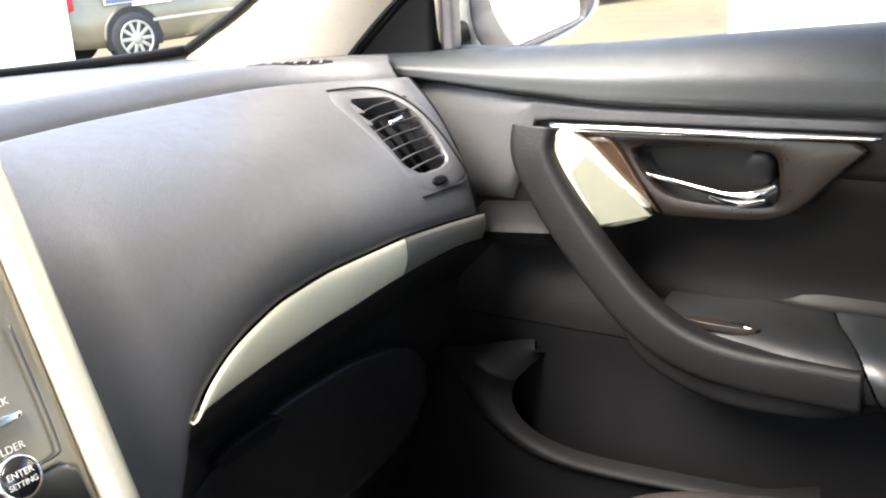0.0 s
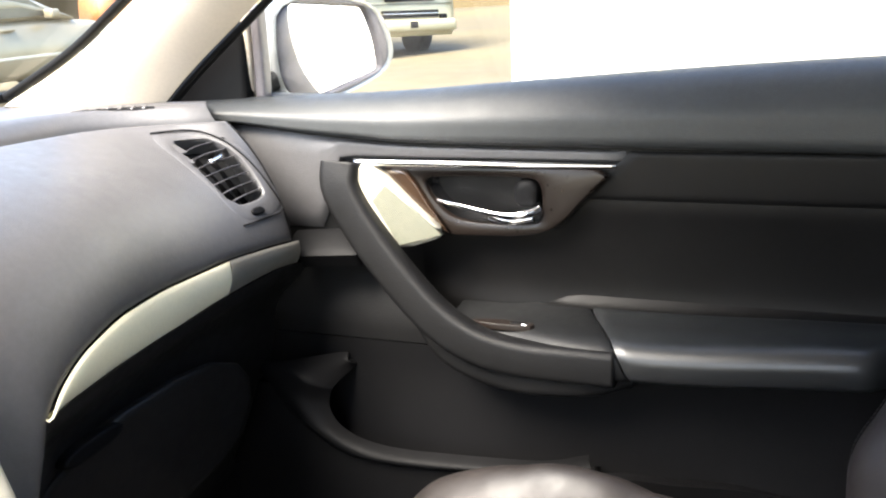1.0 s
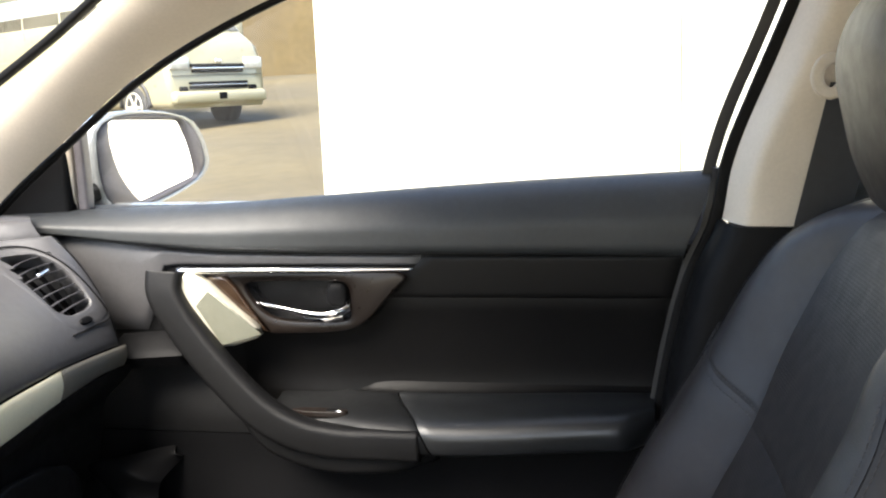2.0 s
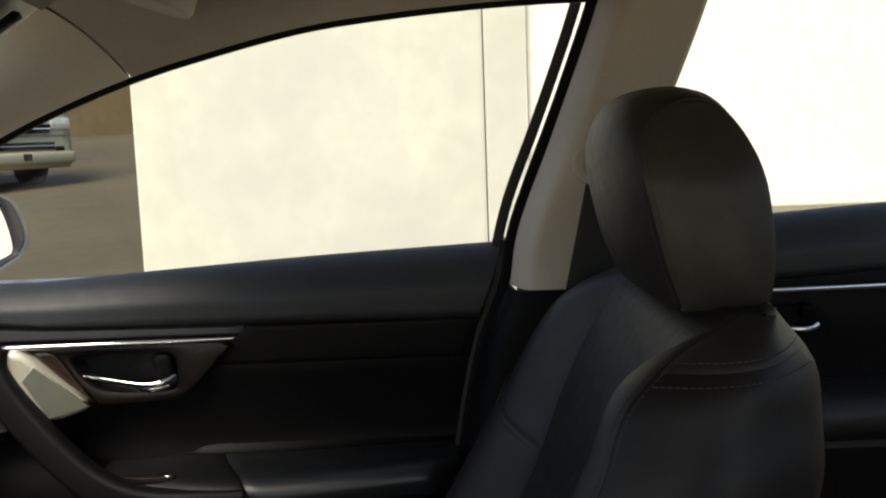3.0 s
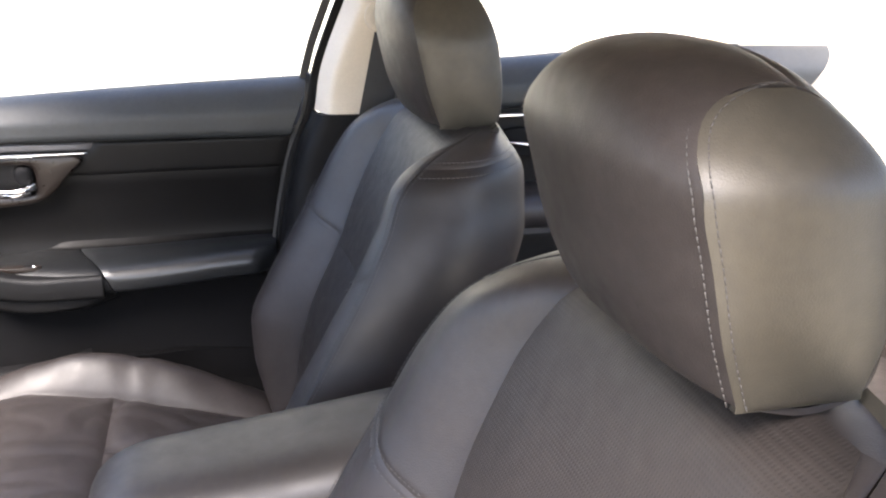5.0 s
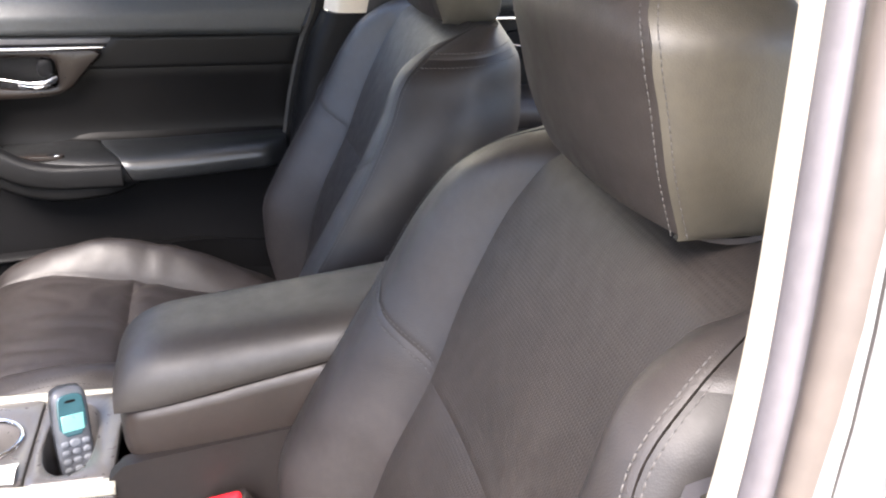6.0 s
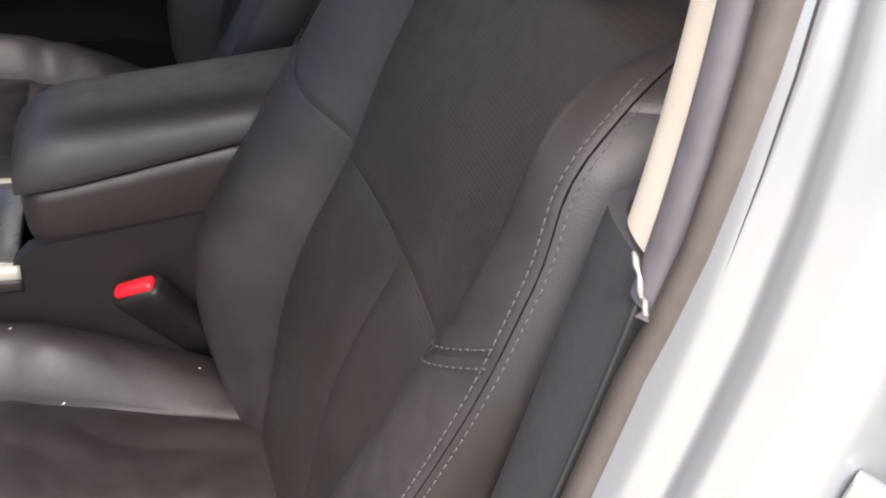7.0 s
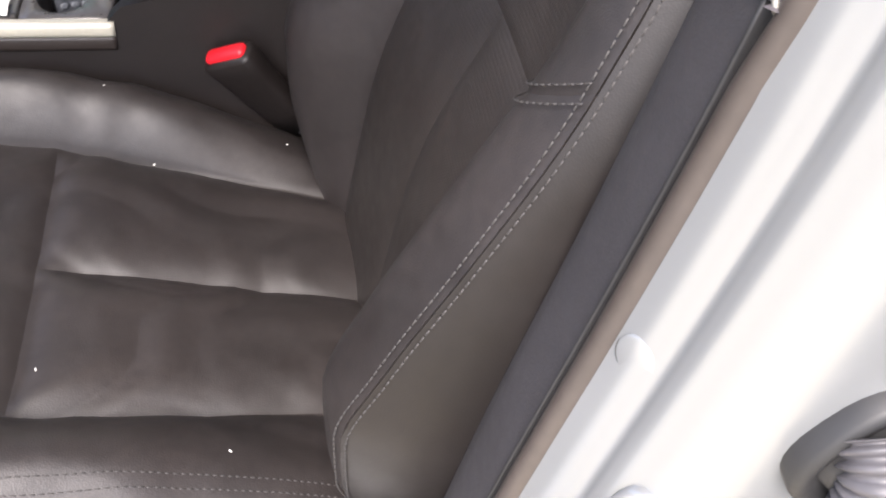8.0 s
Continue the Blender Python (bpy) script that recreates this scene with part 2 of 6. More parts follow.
def spline(points, n):
    pts = [Vector(p) for p in points]
    if len(pts) == 2:
        return [pts[0].lerp(pts[1], k / n) for k in range(n + 1)]
    out = []
    for k in range(n + 1):
        s = k / n * (len(pts) - 1)
        i = min(int(s), len(pts) - 2)
        t = s - i
        a, b, c, d = pts[max(i - 1, 0)], pts[i], pts[i + 1], pts[min(i + 2, len(pts) - 1)]
        out.append(0.5 * ((2 * b) + (c - a) * t + (2 * a - 5 * b + 4 * c - d) * t * t + (3 * b - a - 3 * c + d) * t**3))
    return out


def sweep(points, section, n=24, up=(0, 0, 1), bm=None, taper=None, closed=False):
    """Carries a closed section of (sideways, upwards) pairs along a smooth line."""
    bm = bm or bmesh.new()
    line, up = (spline(points, n) if n else [Vector(p) for p in points]), Vector(up)
    rings = []
    for k, p in enumerate(line):
        a, b = line[max(k - 1, 0)], line[min(k + 1, len(line) - 1)]
        if closed:
            a, b = line[k - 1], line[(k + 1) % len(line)]
        along = (b - a).normalized()
        side = along.cross(up).normalized()
        top = side.cross(along)
        s = taper(k / (len(line) - 1)) if taper else 1.0
        rings.append([bm.verts.new(p + side * (x * s) + top * (y * s)) for x, y in section])
    m = len(section)
    for k in range(len(rings) - (0 if closed else 1)):
        r0, r1 = rings[k], rings[(k + 1) % len(rings)]
        for i in range(m):
            bm.faces.new((r0[i], r0[(i + 1) % m], r1[(i + 1) % m], r1[i]))
    if not closed:
        bm.faces.new(rings[0])
        bm.faces.new(rings[-1][::-1])
    return bm


def disc(r, n=8, squash=1.0):
    return [(r * math.cos(2 * math.pi * k / n), r * squash * math.sin(2 * math.pi * k / n)) for k in range(n)]


def rounded(w, h, r, n=3):
    """A rounded rectangle, w by h."""
    out = []
    for cx, cy, a0 in ((w / 2 - r, h / 2 - r, 0), (-w / 2 + r, h / 2 - r, 90), (-w / 2 + r, -h / 2 + r, 180), (w / 2 - r, -h / 2 + r, 270)):
        for k in range(n + 1):
            a = radians(a0 + 90 * k / n)
            out.append((cx + r * math.cos(a), cy + r * math.sin(a)))
    return out


def resample(loop, n):
    pts = [Vector(p) for p in loop]
    seg = [(pts[(i + 1) % len(pts)] - pts[i]).length for i in range(len(pts))]
    total, out, i, done = sum(seg), [], 0, 0.0
    for k in range(n):
        want = total * k / n
        while done + seg[i] < want:
            done += seg[i]
            i += 1
        out.append(pts[i].lerp(pts[(i + 1) % len(pts)], (want - done) / seg[i]))
    return out


def soften(loop, rounds=2):
    """Cuts a polygon's corners round."""
    for _ in range(rounds):
        nxt = []
        for i in range(len(loop)):
            a, b = Vector(loop[i]), Vector(loop[(i + 1) % len(loop)])
            nxt += [a.lerp(b, 0.25), a.lerp(b, 0.75)]
        loop = nxt
    return loop


def plate(loop, place, thick, bevel=0.0015, bm=None):
    """A plate with a chamfered rim. loop: 2D outline; place(a, b, h): the point at height h over the surface."""
    bm = bm or bmesh.new()
    c = sum((Vector(p) for p in loop), Vector((0, 0))) / len(loop)

    def shrunk(d):
        return [Vector(p) + (c - Vector(p)).normalized() * d for p in loop]

    rings = []
    for pts, h in ((loop, -0.006), (loop, thick - bevel), (shrunk(bevel), thick), (shrunk(bevel * 4), thick)):
        rings.append([bm.verts.new(place(p[0], p[1], h)) for p in pts])
    m = len(loop)
    for r0, r1 in zip(rings, rings[1:]):
        for i in range(m):
            bm.faces.new((r0[i], r0[(i + 1) % m], r1[(i + 1) % m], r1[i]))
    bm.faces.new(rings[-1])
    return bm


def ring_plate(outer, inner, place, thick, n=48, deep=0.012):
    """A plate with a hole whose walls go deep behind it."""
    bm = bmesh.new()
    c = sum((Vector(p) for p in inner), Vector((0, 0))) / len(inner)

    def ordered(loop):
        pts = resample(loop, 400)
        got = []
        for k in range(n):
            a = 2 * math.pi * k / n
            got.append(min(pts, key=lambda p: abs((math.atan2(p[1] - c[1], p[0] - c[0]) - a + math.pi) % (2 * math.pi) - math.pi)))
        return got

    o, i = ordered(outer), ordered(inner)
    mid = [a.lerp(b, 0.08) for a, b in zip(o, i)]
    rim = [a.lerp(b, 0.92) for a, b in zip(o, i)]
    rings = []
    for pts, h in ((o, -0.006), (o, thick * 0.6), (mid, thick), (rim, thick), (i, thick * 0.5), (i, -deep)):
        rings.append([bm.verts.new(place(p[0], p[1], h)) for p in pts])
    for r0, r1 in zip(rings, rings[1:]):
        for k in range(n):
            bm.faces.new((r0[k], r0[(k + 1) % n], r1[(k + 1) % n], r1[k]))
    return bm


def box(lo, hi, bevel=0.004, bm=None, segments=2):
    bm2 = bmesh.new()
    bmesh.ops.create_cube(bm2, size=1.0)
    lo, hi = Vector(lo), Vector(hi)
    for v in bm2.verts:
        v.co = Vector(lo[k] + (v.co[k] + 0.5) * (hi[k] - lo[k]) for k in range(3))
    if bevel:
        bmesh.ops.bevel(bm2, geom=bm2.edges[:], offset=bevel, segments=segments, profile=0.6, affect="EDGES")
    if bm is None:
        return bm2
    return join(bm, bm2)


def join(bm, other, m=None):
    table = {}
    for v in other.verts:
        table[v] = bm.verts.new(m @ v.co if m else v.co)
    for f in other.faces:
        bm.faces.new([table[v] for v in f.verts])
    other.free()
    return bm


def turned(bm, m):
    bm.transform(m)
    return bm


def lathe(profile, n=24, bm=None):
    """Turns rows of (radius, height) about z."""
    bm = bm or bmesh.new()
    rings = [[bm.verts.new((r * math.cos(2 * math.pi * k / n), r * math.sin(2 * math.pi * k / n), h)) for k in range(n)] for r, h in profile]
    for r0, r1 in zip(rings, rings[1:]):
        for k in range(n):
            bm.faces.new((r0[k], r0[(k + 1) % n], r1[(k + 1) % n], r1[k]))
    bm.faces.new(rings[0])
    bm.faces.new(rings[-1][::-1])
    return bm


def stitches(line, normal, length=0.0038, gap=0.0022, r=0.0007):
    """Short threads along a line, lying on the side that normal points to."""
    bm = bmesh.new()
    pts = [Vector(p) for p in line]
    normal = Vector(normal)
    done, want = 0.0, 0.0
    for a, b in zip(pts, pts[1:]):
        d = (b - a).length
        if d < 1e-6:
            continue
        along = (b - a) / d
        while want < done + d:
            c = a + along * (want - done) + normal * 0.0004
            side = along.cross(normal).normalized() * r
            lift, e = normal * r * 1.6, along * (length / 2)
            v = [bm.verts.new(p) for p in (c - e - side, c - e + side, c + e + side, c + e - side,
                                           c - e * 0.7 + lift, c + e * 0.7 + lift)]
            for q in ((0, 3, 5, 4), (1, 4, 5, 2), (0, 4, 1), (3, 2, 5)):
                bm.faces.new([v[k] for k in q])
            want += length + gap
        done += d
    return bm


# ---- the yard round the car ----
def yard_height(x, y):
    rise = 0.057 * min(max(x - 2.7, 0.0), 27.3)
    return rise - 0.012 * min(max(y - 6.0, 0.0), 10.0) * min(rise / 0.3, 1.0)


def build_ground():
    bm = bmesh.new()
    xs = [-400, -60, -20, -8, -3, 0, 2.7, 4, 6, 8, 10, 12, 14, 17, 20, 25, 30, 60, 400]
    ys = [-400, -60, -20, -8, -3, 0, 3, 6, 9, 12, 16, 20, 26, 40, 80, 400]
    vs = [[bm.verts.new((x, y, yard_height(x, y))) for y in ys] for x in xs]
    for i in range(len(xs) - 1):
        for j in range(len(ys) - 1):
            bm.faces.new((vs[i][j], vs[i + 1][j], vs[i + 1][j + 1], vs[i][j + 1]))
    ob = part("ground", bm, YARD, shade=False)
    tagged(ob, "worn tan concrete yard rising away from the car", "ground", kind="structure")


build_ground()
# unseen slab, added to throw warm bounce light at the driver side
slab = part("pavement", box((-14.0, -12.0, -0.10), (2.55, 12.0, 0.006), 0.003), BOUNCE_SLAB, shade=False)
tagged(slab, "unseen pale tan slab added to bounce light at the car", "pavement", kind="structure")
wall_a = part("wall_east", box((2.56, -0.072, -0.05), (2.86, 1.085, 2.3), 0.012), CONCRETE, shade=False)
tagged(wall_a, "stained grey concrete wall panel beside the car", "wall", kind="structure")
wall_c = part("wall_end", box((2.562, -0.215, -0.05), (2.86, -0.0745, 2.3), 0.004), CONCRETE, shade=False)
tagged(wall_c, "narrow end strip of the concrete wall panel", "wall", kind="structure")
# paler than CONCRETE: bright sun on the wall is put into its colour
PALE_LIT = material("sunlit_wall", (0.80, 0.78, 0.68), 0.9, vary=0.06, scales=(0.8, 20), bump=0.06, bump_scale=40)
wall_b = part("wall_north", box((2.595, -9.0, -0.05), (2.86, -0.218, 2.3), 0.012), PALE_LIT, shade=False)
tagged(wall_b, "pale rendered wall behind the concrete panel, sunlight put into its tone", "wall", kind="structure")
ledge = part("trim", box((2.550, -9.0, 0.905), (2.598, -0.34, 0.962), 0.008), PALE_LIT, shade=False)
tagged(ledge, "pale ledge along the rendered wall", "trim", kind="structure")
far = part("wall_far", box((4, 30, -0.1), (44, 30.5, 7.0), 0.02), FARWALL, shade=False)
tagged(far, "tan boundary wall behind the parked vehicles", "wall", kind="structure")
far2 = part("wall_far", box((32, -30, 0.5), (32.5, 29.9, 7.0), 0.02), FARWALL, shade=False)
tagged(far2, "tan boundary wall at the end of the yard", "wall", kind="structure")

m_wall = pose(6.66, 10.08, 0.1, 0, 0, 146)
white = part("wall_yard", turned(box((0, -0.3, -0.4), (7.0, 0, 3.6), 0.01), m_wall), PALE_LIT, shade=False)
tagged(white, "plain white wall that hides the wagon's tail", "wall", kind="structure")


# ---- parked vehicles ----
def hull(sections, bm=None, n=0):
    """Skins cross-sections (each a list of points of equal count) and caps both ends."""
    bm = bm or bmesh.new()
    rings = [[bm.verts.new(p) for p in s] for s in sections]
    m = len(rings[0])
    for r0, r1 in zip(rings, rings[1:]):
        for i in range(m):
            bm.faces.new((r0[i], r0[(i + 1) % m], r1[(i + 1) % m], r1[i]))
    bm.faces.new(rings[0])
    bm.faces.new(rings[-1][::-1])
    return bm


def body_ring(x, half, low, high, tuck=0.12, r=0.1):
    """A car's cross-section at x, looking along it."""
    h = half - tuck
    pts = [(-half, low + r), (-half + r * 0.4, low), (half - r * 0.4, low), (half, low + r), (half + 0.01, (low + high) * 0.5),
           (half - 0.03, high - r), (h, high), (-h, high), (-half + 0.03, high - r), (-half - 0.01, (low + high) * 0.5)]
    return [(x, a, b) for a, b in pts]


def wheel(parent, m, radius, width, spokes=10):
    tyre = lathe([(radius * 0.68, -width / 2), (radius * 0.93, -width / 2), (radius, -width * 0.32), (radius, width * 0.32),
                  (radius * 0.93, width / 2), (radius * 0.68, width / 2)], 28)
    w = part("wheel", turned(tyre, m), TYRE, parent)
    rim = lathe([(radius * 0.69, width * 0.2), (radius * 0.69, width * 0.47), (radius * 0.62, width * 0.42), (radius * 0.61, width * 0.2)], 28)
    for k in range(spokes):
        spoke = box((0.02, -0.022, width * 0.22), (radius * 0.64, 0.022, width * 0.42), 0.006)
        join(rim, spoke, Matrix.Rotation(2 * math.pi * k / spokes, 4, "Z"))
    join(rim, lathe([(0.07, width * 0.2), (0.07, width * 0.42), (0.03, width * 0.45)], 14))
    part("rim", turned(rim, m @ Matrix.Translation((0, 0, width * 0.12))), SATIN, w, "silver alloy rim")


def prism(loop, lo, hi, axis=1):
    """A slab over an outline of (a, z) pairs in the plane across the axis."""
    bm = bmesh.new()
    def at(p, d):
        return (p[0], d, p[1]) if axis == 1 else (d, p[0], p[1])
    r0, r1 = [bm.verts.new(at(p, lo)) for p in loop], [bm.verts.new(at(p, hi)) for p in loop]
    m = len(loop)
    for i in range(m):
        bm.faces.new((r0[i], r0[(i + 1) % m], r1[(i + 1) % m], r1[i]))
    bm.faces.new(r0[::-1])
    bm.faces.new(r1)
    return bm


def car(name, place, paint, label, wagon=False, sheet=False):
    """A parked car, nose along +x before it is placed."""
    root = thing(name, (0, 0, 0), label, "car", "parked vehicles")
    hw = 0.88
    low = [(-2.25, 0.45, 0.55), (-2.1, 0.28, 0.95), (-1.5, 0.24, 1.0), (0.6, 0.24, 0.98), (1.3, 0.24, 0.92), (2.0, 0.26, 0.80), (2.3, 0.36, 0.62)]
    part("body", hull([body_ring(x, hw - 0.05 * abs(x / 2.3) ** 4, a, b) for x, a, b in low]), paint, root)
    top = [(-2.05 if wagon else -1.75, 0.98, 1.02), (-1.85 if wagon else -1.2, 0.98, 1.40), (-0.6, 0.98, 1.50), (0.1, 0.98, 1.47), (0.5, 0.98, 1.28), (1.05, 0.95, 0.99)]
    part("roof", hull([body_ring(x, hw - 0.06, a, b, 0.22 if b > 1.1 else 0.1, 0.02 if b < 1.1 else 0.08) for x, a, b in top]), paint, root)
    rear = -1.8 if wagon else -1.35
    for s in (-1, 1):
        y0, y1 = s * (hw - 0.085), s * (hw - 0.055)
        for name_, loop in (("window", [(rear + 0.1, 1.02), (-0.25, 1.02), (-0.25, 1.40), (rear + 0.35, 1.36)]), ("window", [(-0.18, 1.02), (0.75, 1.02), (0.35, 1.28), (0.05, 1.40), (-0.18, 1.41)])):
            part(name_, prism(loop, y0 - s * 0.06, y1, 1), DARKGLASS, root, "dark side window", shade=False)
        part("headlight", box((1.95, s * 0.72 - 0.14, 0.66), (2.22, s * 0.72 + 0.14, 0.80), 0.03), LAMPGLASS, root)
        part("tail_light", box((-2.2, s * 0.74 - 0.1, 0.72), (-2.06, s * 0.74 + 0.12, 0.90), 0.03), RED, root)
        part("door_handle", box((-0.1, s * hw - 0.015, 0.86), (0.1, s * hw + 0.025, 0.89), 0.008), paint, root)
        part("side_trim", box((-1.1, s * hw - 0.01, 0.50), (1.0, s * hw + 0.022, 0.54), 0.006), SATIN, root)
        part("side_mirror", box((0.55, s * (hw + 0.09) - 0.09, 0.98), (0.68, s * (hw + 0.09) + 0.09, 1.10), 0.03), paint, root)
        for x in (-1.38, 1.38):
            flip = Matrix.Translation((x, s * (hw - 0.07), 0.325)) @ Matrix.Rotation(radians(-90 * s), 4, "X")
            wheel(root, flip, 0.325, 0.22)
            lip = [(x + 0.385 * math.cos(a), 0.335 + 0.385 * math.sin(a)) for a in [math.pi * k / 16 for k in range(17)]]
            # dark slab over the flank, in place of the shaded recess round the wheel
            part("wheel_arch", prism(lip + [(x - 0.36, 0.22), (x + 0.36, 0.22)], s * (hw - 0.06), s * (hw + 0.007), 1), RUBBER, root, "dark gap of the wheel arch", shade=False)
            arch = sweep([(x + 0.395 * math.cos(a), s * (hw - 0.006), 0.335 + 0.395 * math.sin(a)) for a in (0, 0.6, 1.2, 1.57, 2.0, 2.6, 3.14)], disc(0.018, 6), 24, (0, 1, 0))
            part("arch_lip", arch, paint, root)
    part("grille", box((2.2, -0.42, 0.50), (2.32, 0.42, 0.62), 0.02), HARD, root)
    part("bumper", box((2.05, -0.80, 0.34), (2.36, 0.80, 0.48), 0.05), paint, root)
    root.matrix_basis = place
    if sheet:
        return root
    return root


def van(place):
    root = thing("van", (0, 0, 0), "cream white passenger van with black twin grille and dark windows", "van", "parked vehicles")
    hw = 0.85
    rows = [(-6.0, 0.42, 2.12), (-5.9, 0.32, 2.22), (-1.4, 0.30, 2.25), (-1.0, 0.30, 2.12), (-0.55, 0.30, 1.62), (-0.36, 0.30, 1.44), (-0.12, 0.30, 1.30), (-0.03, 0.30, 1.12), (0.0, 0.36, 0.62)]
    part("body", hull([body_ring(x, hw - (0.05 if x == 0 else 0), a, b, 0.14, 0.10) for x, a, b in rows]), VANPAINT, root)
    shield = [(-0.96, 2.085), (-0.52, 1.60), (-0.36, 1.455), (-0.44, 1.44), (-1.08, 2.05)]
    part("windshield", prism(shield, -0.70, 0.70, 1), DARKGLASS, root, "dark windshield", shade=False)
    for s in (-1, 1):
        for x0, x1 in ((-5.7, -4.45), (-4.4, -3.1), (-3.05, -1.75), (-1.62, -1.02)):
            part("window", box((x0, s * (hw - 0.03) - 0.02, 1.32), (x1, s * (hw - 0.03) + 0.035, 1.90), 0.01), DARKGLASS, root, "dark side window", shade=False)
        part("headlight", box((-0.30, s * 0.66 - 0.17, 0.86), (0.02, s * 0.66 + 0.17, 1.04), 0.03), LAMPGLASS, root)
        part("fog_lamp", box((-0.1, s * 0.62 - 0.07, 0.50), (0.03, s * 0.62 + 0.07, 0.62), 0.02), HARD, root)
        part("side_mirror", box((-0.80, s * (hw + 0.12) - 0.05, 1.36), (-0.68, s * (hw + 0.12) + 0.07, 1.62), 0.03), VANPAINT, root)
        for x in (-0.95, -4.3):
            flip = Matrix.Translation((x, s * (hw - 0.07), 0.33)) @ Matrix.Rotation(radians(-90 * s), 4, "X")
            wheel(root, flip, 0.33, 0.20, 6)
            arch = sweep([(x + 0.41 * math.cos(a), s * (hw - 0.0), 0.33 + 0.41 * math.sin(a)) for a in (0, 0.6, 1.2, 1.57, 2.0, 2.6, 3.14)], disc(0.04, 6), 20, (0, 1, 0))
            part("wheel_arch", arch, RUBBER, root, "dark wheel arch")
    for z0, z1, w in ((0.895, 0.945, 0.47), (0.815, 0.865, 0.45), (0.645, 0.685, 0.52), (0.575, 0.625, 0.52)):
        part("grille", box((-0.12, -w, z0), (0.035, w, z1), 0.01), HARD, root, "black grille opening")
    for s in (-1, 1):
        part("gutter", box((-5.8, s * 0.80 - 0.02, 2.10), (-1.3, s * 0.80 + 0.02, 2.125), 0.006), VANPAINT, root, "roof gutter")
        part("body_crease", box((-5.8, s * hw - 0.01, 1.14), (-0.3, s * hw + 0.016, 1.165), 0.005), VANPAINT, root)
    part("grille_bar", box((-0.1, -0.46, 0.868), (0.045, 0.46, 0.892), 0.006), CHROME, root)
    part("grille_bar", box((-0.1, -0.50, 0.629), (0.042, 0.50, 0.641), 0.004), CHROME, root)
    part("bumper_joint", box((-0.1, -0.80, 0.775), (0.012, 0.80, 0.783), 0.0), RUBBER, root, "dark joint over the bumper")
    part("badge", box((0.02, -0.06, 0.955), (0.045, 0.06, 1.01), 0.012), CHROME, root, "plain oval badge")
    part("bumper", box((-0.2, -0.83, 0.36), (0.10, 0.83, 0.55), 0.06), VANPAINT, root)
    part("bumper_hole", box((0.0, -0.07, 0.42), (0.108, 0.07, 0.52), 0.01), HARD, root)
    root.matrix_basis = place
    return root


def truck(place):
    root = thing("truck", (0, 0, 0), "orange truck with a pale cargo box parked behind the cars", "truck", "parked vehicles")
    part("cargo_box", box((-3.2, -1.0, 0.8), (0.2, 1.0, 2.9), 0.04), BOXPAINT, root, "pale grey-green cargo box")
    part("cab", hull([body_ring(x, 0.95, 0.5, h, 0.12, 0.1) for x, h in ((0.3, 2.0), (1.1, 2.0), (1.6, 1.3), (1.9, 1.15))]), ORANGE, root)
    part("windshield", prism([(1.15, 1.95), (1.58, 1.36), (1.5, 1.34), (1.05, 1.92)], -0.8, 0.8, 1), DARKGLASS, root, shade=False)
    for s in (-1, 1):
        part("window", box((0.5, s * 0.9 - 0.03, 1.3), (1.1, s * 0.9 + 0.065, 1.8), 0.01), DARKGLASS, root, "dark cab window")
        for x in (-2.4, 1.2):
            wheel(root, Matrix.Translation((x, s * 0.8, 0.42)) @ Matrix.Rotation(radians(-90 * s), 4, "X"), 0.42, 0.24, 6)
    root.matrix_basis = place
    return root


VAN_AT = pose(12.95, 6.0, 0.578, 0, 0, -121)
WAGON_AT = pose(9.01, 10.60, 0.318, 0, 0, -10) @ Matrix.Rotation(radians(-3.0), 4, "Y")
van(VAN_AT)
car("wagon", WAGON_AT, SILVERCAR, "champagne silver wagon with pale alloy wheels", True)
truck(pose(17.7, 13.96, 0.745, 0, 0, 145))


def window_sheet():
    """A printed sheet taped to the wagon's flank; the print cannot be read."""
    m = WAGON_AT
    root = thing("paper_sign", (0, 0, 0), "white printed sheet with blue bars taped to the wagon", "sign")
    part("sheet", box((-1.72, -0.914, 0.76), (-0.60, -0.905, 1.14), 0.0), PAPER, root, shade=False)
    part("sheet_tail", box((-1.36, -0.9145, 0.715), (-0.82, -0.9055, 0.757), 0.0), PAPER, root, shade=False)
    part("print_bar", box((-1.50, -0.920, 0.98), (-0.65, -0.9135, 1.07), 0.0), BLUE, root, "dark blue bar of print", shade=False)
    part("print_bar", box((-1.70, -0.920, 0.775), (-1.32, -0.9135, 0.825), 0.0), BLUE, root, "dark blue bar of print", shade=False)
    root.matrix_basis = m


window_sheet()

# ---- the car's shell ----
lower_side = cubic([(0, 0.695, 0.962, 0.985), (0.10, 0.690, 0.90, 1.036), (0.2, 0.685, 0.825, 1.090), (0.32, 0.675, 0.69, 1.181),
                    (0.45, 0.655, 0.53, 1.250), (0.56, 0.64, 0.40, 1.289), (0.7, 0.63, 0.19, 1.330), (0.85, 0.622, -0.10, 1.345), (1, 0.61, -0.75, 1.330)])
upper_side = cubic([(0, 0.670, 1.190, 1.000), (0.10, 0.656, 1.043, 1.062), (0.2, 0.641, 0.920, 1.132), (0.32, 0.618, 0.765, 1.216),
                    (0.45, 0.575, 0.592, 1.314), (0.56, 0.54, 0.46, 1.372), (0.7, 0.52, 0.19, 1.398), (0.85, 0.515, -0.10, 1.402), (1, 0.50, -0.75, 1.385)])


